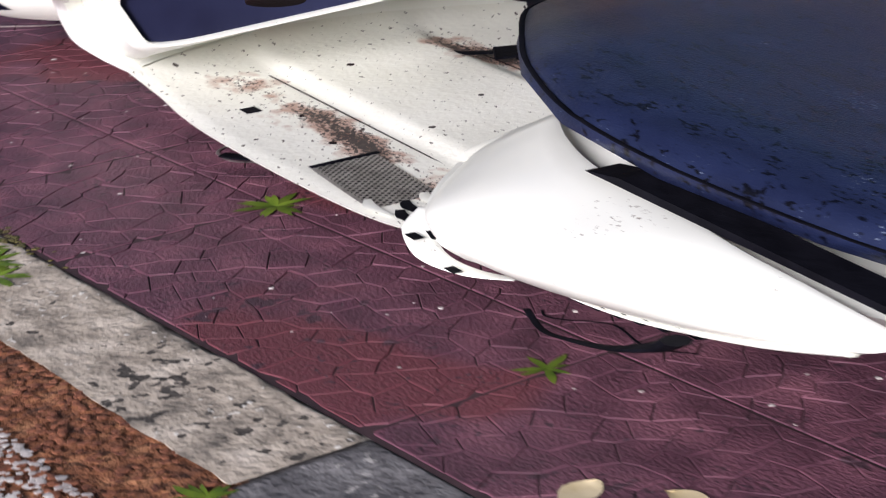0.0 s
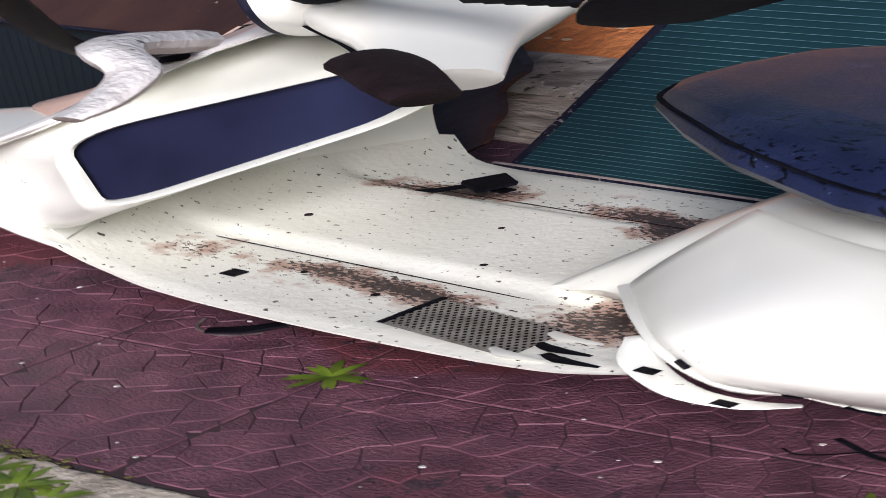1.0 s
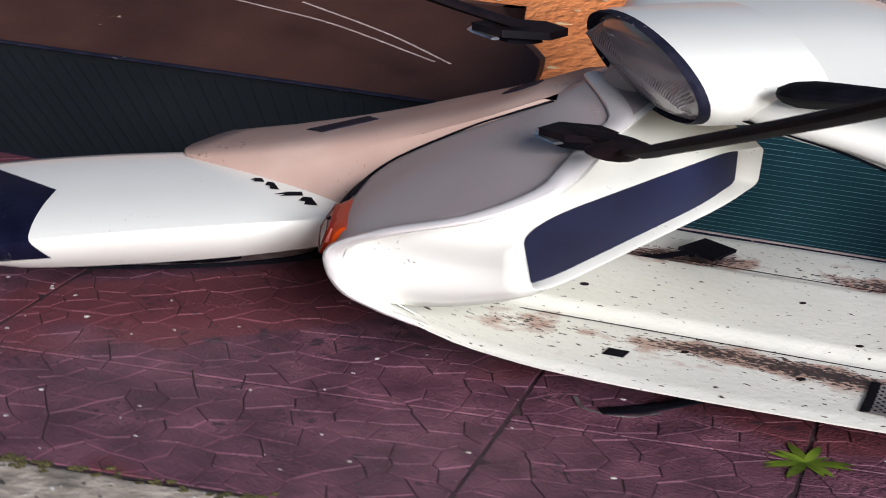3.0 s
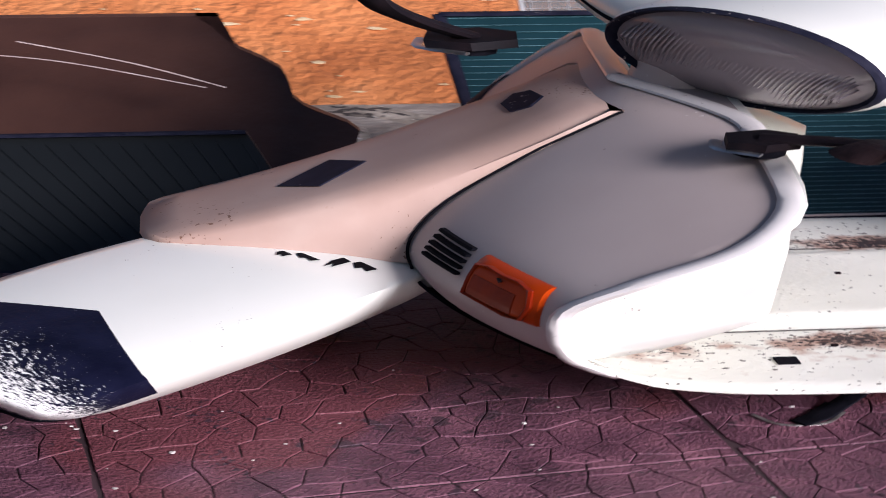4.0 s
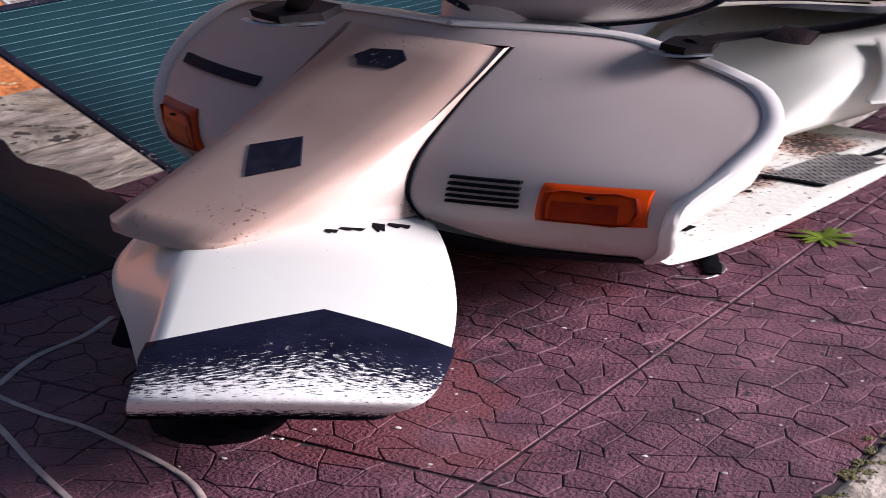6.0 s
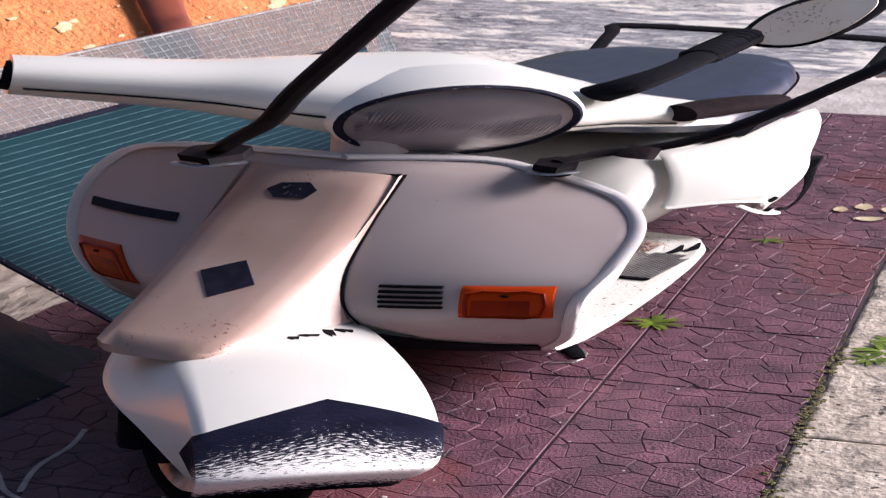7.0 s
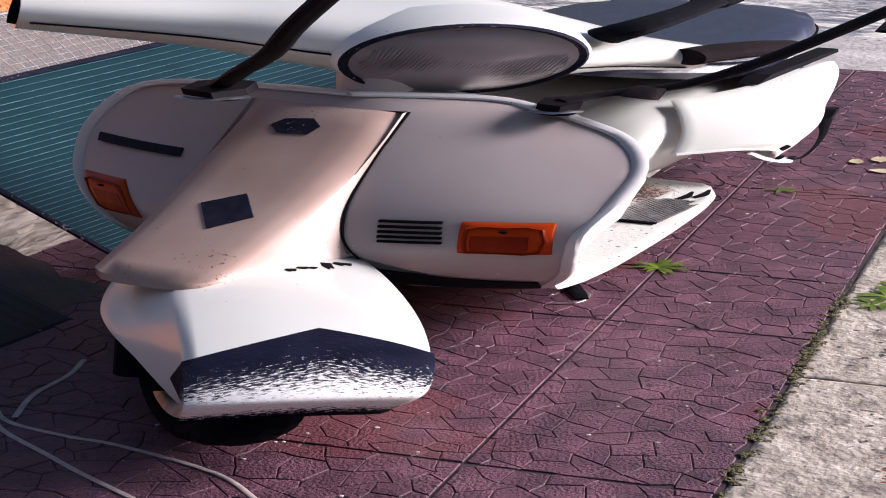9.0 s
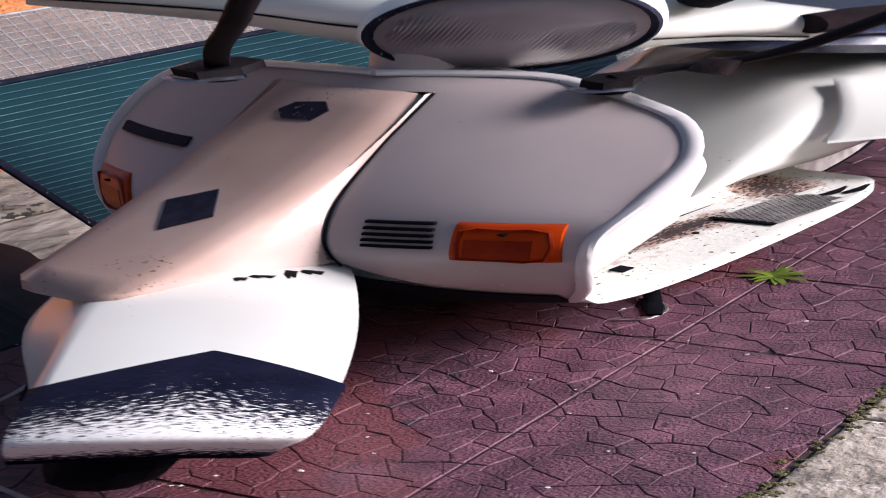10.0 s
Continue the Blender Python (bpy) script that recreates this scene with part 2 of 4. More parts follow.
LEVERW = surface("flaking_white_paint", [(0.3, (0.5, 0.47, 0.45)), (0.55, (0.7, 0.68, 0.66)), (0.75, (0.8, 0.79, 0.77))], 40, 8, (0.35, 0.55), bump=0.3, bscale=160, spots=[(70, 0.95, (0.12, 0.1, 0.1), 12)])
RED = surface("red_paint_scrap", [(0.3, (0.3, 0.015, 0.01)), (0.7, (0.4, 0.03, 0.02))], 30, 4, (0.4, 0.6))


def glass_sheet(name, colour, clear, rough=0.08, seen=None):
    """Sheet glass: part of the light goes through, tinted as seen, the rest meets a dusty glossy face."""
    m = bpy.data.materials.new(name)
    m.use_nodes = True
    nt = m.node_tree
    N, L = nt.nodes, nt.links
    b, out = N["Principled BSDF"], N["Material Output"]
    tc = N.new("ShaderNodeTexCoord")
    nz = N.new("ShaderNodeTexNoise")
    nz.inputs["Scale"].default_value, nz.inputs["Detail"].default_value = 5, 6
    L.new(tc.outputs["Object"], nz.inputs["Vector"])
    r = N.new("ShaderNodeValToRGB")
    r.color_ramp.elements[0].position, r.color_ramp.elements[0].color = 0.3, (*[c * 0.6 for c in colour], 1)
    r.color_ramp.elements[1].position, r.color_ramp.elements[1].color = 0.75, (*colour, 1)
    L.new(nz.outputs[0], r.inputs[0])
    L.new(r.outputs[0], b.inputs["Base Color"])
    b.inputs["Roughness"].default_value = rough
    b.inputs["Specular IOR Level"].default_value = 0.5
    tr = N.new("ShaderNodeBsdfTransparent")
    tr.inputs[0].default_value = (*(seen or [min(1, c * 2.2 + 0.1) for c in colour]), 1)
    mx = N.new("ShaderNodeMixShader")
    fac = N.new("ShaderNodeMapRange")
    fac.inputs["To Min"].default_value, fac.inputs["To Max"].default_value = clear - 0.1, clear + 0.1
    L.new(nz.outputs[0], fac.inputs[0])
    L.new(fac.outputs[0], mx.inputs[0])
    L.new(b.outputs[0], mx.inputs[1])
    L.new(tr.outputs[0], mx.inputs[2])
    L.new(mx.outputs[0], out.inputs[0])
    return m


TEAL = glass_sheet("teal_wired_glass", (0.011, 0.046, 0.056), 0.15, 0.3)
CLEARG = glass_sheet("dusty_clear_glass", (0.27, 0.31, 0.32), 0.56, 0.2, (0.72, 0.74, 0.75))
DARKG = glass_sheet("dark_ribbed_glass", (0.009, 0.011, 0.012), 0.1, 0.42, (0.35, 0.31, 0.3))
LENS = glass_sheet("ribbed_headlamp_glass", (0.42, 0.37, 0.4), 0.16, 0.12)
WIREP = surface("pale_glass_wire", [(0.3, (0.3, 0.3, 0.3)), (0.7, (0.62, 0.62, 0.6))], 30, 3, (0.3, 0.5))
WIRE = surface("glass_wire", [(0.3, (0.06, 0.15, 0.17)), (0.7, (0.2, 0.36, 0.4))], 30, 3, (0.3, 0.5))


# ---- mesh helpers; all shapes are given in true metres ----
def part(name, bm, material, parent=None, label="", smooth=35, true=True):
    at = parent.matrix_world.translation if parent else Vector()
    if parent and parent.parent:
        at = parent["at"]
        at = Vector(at)
    for v in bm.verts:
        v.co = (squeeze(v.co) if true else v.co) - at
    bmesh.ops.recalc_face_normals(bm, faces=bm.faces)
    for f in bm.faces:
        f.smooth = smooth > 0
    me = bpy.data.meshes.new(name)
    bm.to_mesh(me)
    bm.free()
    if smooth > 0:
        me.set_sharp_from_angle(angle=radians(smooth))
    for m in material if isinstance(material, (list, tuple)) else [material]:
        me.materials.append(m)
    ob = new(name, me)
    if parent:
        ob.parent = parent
        ob["at"] = list(at)
    if label:
        ob["label"] = label
    return ob


def thing(name, base, label, category, kind="", group=""):
    e = new(name)
    e.location = squeeze(base)
    e.matrix_world = Matrix.Translation(e.location)
    return tagged(e, label, category, group, kind)


def loft(rings, ring_closed=True, caps=True, bm=None):
    bm = bm or bmesh.new()
    vs = [[bm.verts.new(p) for p in r] for r in rings]
    n = len(rings[0])
    for a, b in zip(vs, vs[1:]):
        for i in range(n if ring_closed else n - 1):
            j = (i + 1) % n
            bm.faces.new((a[i], a[j], b[j], b[i]))
    if caps and ring_closed:
        bm.faces.new(vs[0][::-1])
        bm.faces.new(vs[-1])
    return bm


def smoothed(pts, steps=6):
    """A Catmull-Rom curve through points."""
    P = [Vector(p) for p in pts]
    P = [2 * P[0] - P[1], *P, 2 * P[-1] - P[-2]]
    out = []
    for a, b, c, d in zip(P, P[1:], P[2:], P[3:]):
        for k in range(steps):
            t = k / steps
            out.append(0.5 * (2 * b + (c - a) * t + (2 * a - 5 * b + 4 * c - d) * t * t + (3 * b - a - 3 * c + d) * t ** 3))
    out.append(P[-2])
    return out


def tube(pts, radius, n=10, steps=5, bm=None, flat=1.0):
    path = smoothed(pts, steps) if steps > 1 else [Vector(p) for p in pts]
    rs = radius if isinstance(radius, (list, tuple)) else [radius] * len(pts)
    rings = []
    up = Vector((0.13, 0.21, 0.97))
    for i, p in enumerate(path):
        d = (path[min(i + 1, len(path) - 1)] - path[max(i - 1, 0)]).normalized()
        a = d.cross(up).normalized()
        b = a.cross(d)
        q = i / (len(path) - 1) * (len(rs) - 1)
        k = min(int(q), len(rs) - 2)
        r = rs[k] + (rs[k + 1] - rs[k]) * (q - k)
        rings.append([p + r * (a * math.cos(2 * math.pi * j / n) + b * flat * math.sin(2 * math.pi * j / n)) for j in range(n)])
    return loft(rings, bm=bm)


def block(lo, hi, bevel=0.0, bm=None):
    own = bmesh.new()
    bmesh.ops.create_cube(own, size=1)
    for v in own.verts:
        v.co = Vector([lo[i] + (v.co[i] + 0.5) * (hi[i] - lo[i]) for i in range(3)])
    if bevel:
        bmesh.ops.bevel(own, geom=own.edges[:], offset=bevel, segments=2, affect="EDGES", profile=0.6)
    return own


def grid(fn, nu, nv, thick=None):
    """A sheet fn(u, v) for u, v in 0..1; thick: a second sheet that far along fn's third argument closes it."""
    bm = bmesh.new()
    A = [[bm.verts.new(fn(i / nu, j / nv)) for j in range(nv + 1)] for i in range(nu + 1)]
    for i in range(nu):
        for j in range(nv):
            bm.faces.new((A[i][j], A[i + 1][j], A[i + 1][j + 1], A[i][j + 1]))
    if thick:
        off = Vector(thick)
        B = [[bm.verts.new(A[i][j].co + off) for j in range(nv + 1)] for i in range(nu + 1)]
        for i in range(nu):
            for j in range(nv):
                bm.faces.new((B[i][j], B[i][j + 1], B[i + 1][j + 1], B[i + 1][j]))
        for i in range(nu):
            bm.faces.new((A[i][0], B[i][0], B[i + 1][0], A[i + 1][0]))
            bm.faces.new((A[i][nv], A[i + 1][nv], B[i + 1][nv], B[i][nv]))
        for j in range(nv):
            bm.faces.new((A[0][j], A[0][j + 1], B[0][j + 1], B[0][j]))
            bm.faces.new((A[nu][j], B[nu][j], B[nu][j + 1], A[nu][j + 1]))
    return bm


def curve(table):
    """Piecewise smooth function through (x, y) rows with rising x."""
    xs, ys = [r[0] for r in table], [r[1] for r in table]

    def f(x):
        x = min(max(x, xs[0]), xs[-1])
        k = max(i for i in range(len(xs) - 1) if xs[i] <= x + 1e-12)
        h = xs[k + 1] - xs[k]
        t = (x - xs[k]) / h
        s = lambda i: 0.0 if i in (0, len(xs) - 1) else (ys[i + 1] - ys[i - 1]) / (xs[i + 1] - xs[i - 1])
        m0, m1 = s(k) * h, s(k + 1) * h
        if k == 0:
            m0 = ys[1] - ys[0]
        if k == len(xs) - 2:
            m1 = ys[-1] - ys[-2]
        return (2 * t ** 3 - 3 * t * t + 1) * ys[k] + (t ** 3 - 2 * t * t + t) * m0 + (3 * t * t - 2 * t ** 3) * ys[k + 1] + (t ** 3 - t * t) * m1

    return f


# ---- the setting ----
TURN = radians(8.2)
E1, E2 = Vector((math.cos(TURN), math.sin(TURN), 0)), Vector((-math.sin(TURN), math.cos(TURN), 0))
KERB_IN, KERB_OUT, PAVE_END = 0.26, 0.384, -1.76


def pq(p, q, z=0.0):
    return E1 * p + E2 * q + Vector((0, 0, z))


def slab(p0, p1, q0, q1, z0, z1, bevel=0.0):
    bm = block((p0, q0, z0), (p1, q1, z1), bevel)
    for v in bm.verts:
        v.co = pq(v.co.x, v.co.y, v.co.z)
    return bm


ground = part("ground", slab(-80, 80, -80, 80, -0.4, -0.05), ASPHALT, smooth=0)
tagged(ground, "worn wet asphalt road with pale patches", "road", kind="structure")
pavement = part("pavement", slab(PAVE_END, 2.6, -1.6, KERB_IN - 0.002, -0.3, -0.0085), JOINT, smooth=0)
tagged(pavement, "maroon stamped concrete pavement", "pavement", kind="structure")
soil = part("soil", grid(lambda u, v: pq(-0.62 + 3.2 * u, KERB_OUT - 0.01 + 1.4 * v, -0.02 + 0.02 * noise.noise(Vector((u * 60, v * 26, 0)))), 120, 50, (0, 0, -0.2)), SOIL)
tagged(soil, "rust-brown soil strewn with chips beside the kerb", "soil", kind="structure")

strip = part("gutter_strip", slab(-2.25, PAVE_END - 0.004, -1.6, 1.0, -0.3, -0.012), DUST, smooth=0)
tagged(strip, "pale dusty strip where the pavement meets the road", "gutter", kind="structure")
wall = part("wall_house", grid(lambda u, v: Vector((-1.03 + 3.6 * u, -0.95 + 0.004 * noise.noise(Vector((u * 50, v * 20, 3))), 0.28 + 1.1 * v)), 60, 24, (0, -0.3, 0)), ORANGE)
tagged(wall, "orange rendered house wall, chipped", "wall", kind="structure")
plinth = part("wall_plinth", grid(lambda u, v: Vector((-1.03 + 3.6 * u, -0.78 + 0.02 * noise.noise(Vector((u * 40, v * 5, 1))), 0.30 * v)), 80, 8, (0, -0.45, 0)), STONE)
tagged(plinth, "rough grey stone plinth of the house", "wall", kind="structure")
far_wall = part("wall_far", block((-1.0, -9, -0.06), (0, 9, 0.22)), FARWALL, smooth=0, true=False)
far_wall.matrix_world = pose(-4.3, -1.8, 0, 0, 0, 17.8)
tagged(far_wall, "flaking whitewashed wall across the road", "wall", kind="structure")

pipe = thing("downpipe", (-0.437, -0.93, 0), "rust-red painted downpipe fixed to the orange wall", "pipe")
part("pipe", tube([(-0.44, -0.905, 0.3), (-0.44, -0.905, 0.7), (-0.438, -0.905, 0.95), (-0.436, -0.9, 1.3)], 0.025, 16, 3), PIPE, pipe)
for z in (0.62, 0.98):
    part("collar", tube([(-0.438, -0.905, z), (-0.438, -0.905, z + 0.035)], 0.031, 16, 1), PIPE, pipe)

ledge = part("plinth_ledge", grid(lambda u, v: Vector((-1.03 + 3.6 * u, -0.765 - 0.2 * v, 0.3 + 0.006 * noise.noise(Vector((u * 60, v * 3, 7))))), 80, 3, (0, 0, -0.03)), KERB)
tagged(ledge, "pale chipped mortar ledge along the plinth", "ledge", kind="structure")
for x, z, r in ((0.02, 0.62, 0.035), (0.2, 0.72, 0.05), (-0.12, 0.50, 0.03), (0.36, 0.52, 0.04), (-0.62, 0.6, 0.04), (-0.75, 0.8, 0.05), (-0.3, 0.86, 0.035), (0.1, 0.45, 0.02)):
    rc = random.Random(int(x * 100) + 77)
    r *= 0.6
    steps = [2 * math.pi * k / 22 for k in range(22)]
    ring = [Vector((x + r * math.cos(a) * (0.75 + 0.5 * noise.noise(Vector((x * 9, 2.2 * math.cos(a), 2.2 * math.sin(a))))) * rc.uniform(0.8, 1.15), 0, z + r * 0.75 * math.sin(a) * rc.uniform(0.6, 1.2))) for a in steps]
    part("plaster_chip", loft([[Vector((p.x, -0.9475, p.z)) for p in ring], [Vector((x + (p.x - x) * 0.9, -0.9455, z + (p.z - z) * 0.9)) for p in ring]]), FLAKE, wall, "pale patch where the plaster has broken off", smooth=0)
bm = bmesh.new()
rf = random.Random(4)
for _ in range(170):
    x, z, r = rf.uniform(-1.0, 0.9), 0.33 + 0.6 * rf.random(), 0.009 * rf.uniform(0.3, 1.0) ** 2 + 0.0015
    loft([[Vector((x + k * r * math.cos(a) * rf.uniform(0.5, 1.6), -0.9475 + d, z + k * r * 0.7 * math.sin(a) * rf.uniform(0.5, 1.3))) for a in (0, 0.9, 1.8, 2.7, 3.6, 4.5, 5.4)] for k, d in ((1.0, 0.0), (0.8, 0.002))], bm=bm)
part("plaster_flakes", bm, FLAKE, wall, "small pale flakes of broken plaster", smooth=0)["kind"] = "stuff"

# kerb stones
def worn(bm, cuts=40, deep=0.006):
    """Cuts the long edges up and roughens the stone."""
    longest = max(e.calc_length() for e in bm.edges)
    bmesh.ops.subdivide_edges(bm, edges=[e for e in bm.edges if e.calc_length() > 0.7 * longest], cuts=cuts, use_grid_fill=True)
    bmesh.ops.subdivide_edges(bm, edges=[e for e in bm.edges if e.calc_length() > 0.08], cuts=6, use_grid_fill=True)
    for v in bm.verts:
        d = Vector([noise.noise(v.co * 26 + Vector((k * 7, 0, 0))) + 0.6 * noise.noise(v.co * 75 + Vector((0, k * 5, 0))) for k in range(3)])
        v.co += Vector((0.3 * d.x, d.y * 0.9, 0.6 * d.z)) * deep
    return bm


kerb_ends = [-0.545, 0.42, 1.4, 2.4]
for a, b in zip(kerb_ends, kerb_ends[1:]):
    t = thing("kerb_stone", pq((a + b) / 2, 0.3), "weathered pale concrete kerb stone beside the pavement", "kerb", group="kerb stones")
    part("stone", worn(slab(a + 0.003, b - 0.003, KERB_IN, KERB_OUT + (0.045 if a > 0.4 else 0.0), -0.06, 0.006, 0.006)), KERB, t)
t = thing("kerb_strip", pq(-1.2, 0.4), "dark patched concrete strip at the pavement's edge", "kerb")
part("strip", slab(PAVE_END, -0.55, KERB_IN, 0.62, -0.2, -0.004, 0.004), KERBD, t)


def slab_true(lo, hi):
    return block(lo, hi, 0.0015)


# leaning sheets of glass
def sheet(name, x0, x1, low, high, y0, y1, slope, material, label, wires, cross=0, wire=None, edge=0.006, thick=0.008):
    """From x0 to x1, low edge at height low and y0, top edge at height high and y1; slope: how much lower the top is at x0."""
    t = thing(name, ((x0 + x1) / 2, y0, 0), label, "glass sheet")

    def f(u, v):
        top = high - slope * (1 - u)
        return Vector((x0 + (x1 - x0) * u, y0 + (y1 - y0) * v, low + (top - low) * v))

    pane = part("pane", grid(f, 12, 12, (0, -thick, 0)), material, t, smooth=0)
    pane.visible_shadow = False
    bm = bmesh.new()
    for k in range(wires):
        v = (k + 0.5) / wires
        tube([f(0.0, v) + Vector((0, 0.001, 0)), f(0.5, v) + Vector((0, 0.001, 0)), f(1, v) + Vector((0, 0.001, 0))], 0.0008, 4, 1, bm)
    for k in range(cross):
        u = (k + 0.5) / cross
        tube([f(u, 0.0) + Vector((0, 0.001, 0)), f(u, 1.0) + Vector((0, 0.001, 0))], 0.0006, 4, 1, bm)
    if wires:
        part("wire_mesh", bm, wire or WIRE, t)["kind"] = "stuff"
    bm = tube([f(0, 0), f(1, 0)], edge, 6, 1)
    tube([f(1, 0), f(1, 1)], edge, 6, 1, bm)
    tube([f(1, 1), f(0, 1)], edge, 6, 1, bm)
    part("edge_strip", bm, wire or BADGE, t, "pale ground edge" if wire else "dark taped edge")
    return t


teal = sheet("glass_sheet", -0.53, 0.37, 0.0, 0.77, -0.55, -0.70, 0.0, TEAL, "teal wired glass sheet leaning beside the scooter", 46)
part("bottom_band", slab_true((-0.5, -0.546, 0.0), (0.37, -0.54, 0.19)), BADGE, teal, "dark band along the foot of the sheet", smooth=0)
part("bottom_trim", tube([(-0.5, -0.54, 0.195), (0.37, -0.54, 0.195)], 0.0035, 6, 1), CORD, teal)
sheet("glass_sheet", -0.635, 0.30, 0.0, 0.905, -0.60, -0.74, 0.0, CLEARG, "dusty clear wired glass sheet leaning on the wall", 58, 62, WIREP, 0.0022)
ribbed = sheet("glass_sheet", 0.57, 2.3, 0.0, 0.53, -0.54, -0.58, 0.0, DARKG, "dark ribbed glass sheet standing before a brown board", 0)
bm = bmesh.new()
for k in range(84):
    x = 0.58 + 1.71 * k / 83
    tube([(x, -0.539, 0.03), (x, -0.577, 0.5)], 0.0005, 4, 1, bm)
part("rib", bm, DARKG, ribbed)["kind"] = "stuff"
board = thing("brown_board", (1.4, -0.6, 0), "large dark brown board leaning on the orange wall", "board")
part("panel", grid(lambda u, v: Vector((0.45 + 1.85 * u + (0.11 * v * v + 0.022 * noise.noise(Vector((v * 9, 0, 4)))) * max(0.0, 1 - 20 * u), -0.575 - 0.12 * v, 0.775 * v)), 60, 30, (0, -0.014, 0)), BROWN, board, smooth=0)
for pts in ([(0.79, -0.565, 0.80), (0.72, -0.57, 0.77), (0.66, -0.575, 0.74), (0.575, -0.575, 0.67)], [(0.68, -0.565, 0.8), (0.63, -0.57, 0.755), (0.6, -0.575, 0.72), (0.56, -0.575, 0.67)]):
    t = thing("cord", pts[0], "thin pale cord hanging before the brown board", "cord")
    part("strand", tube(pts, 0.0013, 6, 5), CORD, t)

# ---- the scooter: forward is +x, its middle plane is y = MID ----
MID = -0.25
scooter = thing("scooter", (0.0, MID, 0), "old cream motor scooter with worn paint, parked on the pavement", "scooter")
UP0, AXIS = Vector((0.30, MID, 0.95)), Vector((-math.sin(radians(26)), 0, math.cos(radians(26))))
STEER = Matrix.Translation(UP0) @ Matrix.Rotation(radians(44), 4, AXIS) @ Matrix.Translation(-UP0)


SHIFT = Matrix.Translation((-0.072, -0.026, -0.036))


def steer_bar(bm):
    bmesh.ops.transform(bm, matrix=SHIFT @ STEER, verts=bm.verts)
    return bm


def steer(bm):
    bmesh.ops.transform(bm, matrix=STEER, verts=bm.verts)
    return bm


def V(x, v, z):
    return Vector((x, MID + v, z))


# legshield: a curved plate
shield_x = curve([(0.27, 0.40), (0.33, 0.435), (0.42, 0.462), (0.5, 0.478), (0.6, 0.472), (0.7, 0.44), (0.8, 0.393), (0.9, 0.336), (0.93, 0.318)])
shield_l = curve([(0.27, 0.204), (0.34, 0.214), (0.43, 0.23), (0.5, 0.237), (0.57, 0.234), (0.63, 0.228), (0.71, 0.229), (0.76, 0.227), (0.80, 0.217), (0.835, 0.199), (0.87, 0.166), (0.90, 0.126), (0.918, 0.085), (0.93, 0.03)])
shield_d = curve([(0.27, 0.075), (0.44, 0.082), (0.54, 0.078), (0.63, 0.067), (0.70, 0.061), (0.76, 0.078), (0.80, 0.09), (0.84, 0.092), (0.875, 0.078), (0.93, 0.04)])
shield_r = curve([(0.27, 0.205), (0.34, 0.21), (0.43, 0.212), (0.53, 0.218), (0.60, 0.233), (0.68, 0.243), (0.77, 0.238), (0.85, 0.214), (0.89, 0.184), (0.915, 0.13), (0.93, 0.05)])


def shield_v(z, v, out=0.0):
    back = shield_d(z) * (v / shield_l(z)) ** 2 if v > 0 else 0.068 * (v / 0.235) ** 2
    return V(shield_x(z) - back + out, v, z)


def shield_at(z, s, out=0.0):
    return shield_v(z, s * (shield_l(z) if s > 0 else shield_r(z)), out)


def shield_cut(u, t, out):
    """The plate above its slanting lower edge."""
    s = 2 * u - 1
    z0 = 0.56 - 1.3 * max(0.0, abs(s) * 0.235 - 0.075)
    return shield_at(z0 + (0.93 - z0) * t, s, out)


part("legshield_front", grid(lambda u, v: shield_cut(u, v, 0.0), 36, 30, (-0.004, 0, 0)), SHIELD, scooter, "cream front of the legshield, its shade painted in as grey")
part("legshield_back", grid(lambda u, v: shield_cut(u, v, -0.006), 36, 30, (-0.003, 0, 0)), WHITE, scooter, "cream inside of the legshield")
part("dark_apron", grid(lambda u, v: shield_v((0.545 - 0.19 * max(0.0, u - 0.3)) * v + (0.455 - 0.115 * u) * (1 - v), -0.02 + 0.235 * u, 0.005), 14, 5, (-0.003, 0, 0)), BLACK, scooter, "black lower apron")
part("inner_apron", grid(lambda u, v: shield_v(0.385 + 0.22 * v, -0.2 + 0.41 * u, -0.013), 20, 8, (-0.003, 0, 0)), WHITE, scooter, "cream inner apron above the footboard")
for s in (-1, 1):
    part("shield_trim", tube([shield_at(z, s, 0.0) for z in (0.35, 0.39, 0.43, 0.5, 0.58, 0.66, 0.74, 0.80, 0.85, 0.885, 0.905, 0.92)] + [shield_at(0.93, s * 0.2), V(0.319, 0.0005 * s, 0.931)], 0.0065, 10, 4), TRIMP, scooter, "rounded pale edge trim")

# footboard, with a raised middle, running up into the shield
foot_z = curve([(-0.22, 0.285), (-0.1, 0.278), (0.1, 0.272), (0.26, 0.27), (0.32, 0.278), (0.37, 0.31), (0.41, 0.39)])
foot_w = curve([(-0.22, 0.185), (-0.16, 0.212), (0.0, 0.227), (0.2, 0.232), (0.3, 0.228), (0.36, 0.222), (0.41, 0.225)])


def foot_at(x, s, up=0.0):
    v = s * foot_w(x)
    rise = max(0.0, min(1.0, (0.106 - abs(v + 0.012)) / 0.03))
    hump = 0.034 * rise * rise * (3 - 2 * rise) * (1 if x < 0.33 else max(0.3, 1 - 9 * (x - 0.33)))
    edge = -0.012 * max(0.0, abs(s) - 0.93) / 0.07
    return V(x, v, foot_z(x) + hump + edge + up)


def plan_uv(bm):
    lay = bm.loops.layers.uv.new("plan")
    for f in bm.faces:
        for lp in f.loops:
            lp[lay].uv = (lp.vert.co.x, lp.vert.co.y - MID)
    return bm


def foot_sheet(u, v):
    p = foot_at(-0.22 + 0.63 * u, 2 * v - 1)
    end = shield_v(0.40, p.y - MID).x - 0.012
    p.x = -0.22 + (end + 0.22) * u
    return p


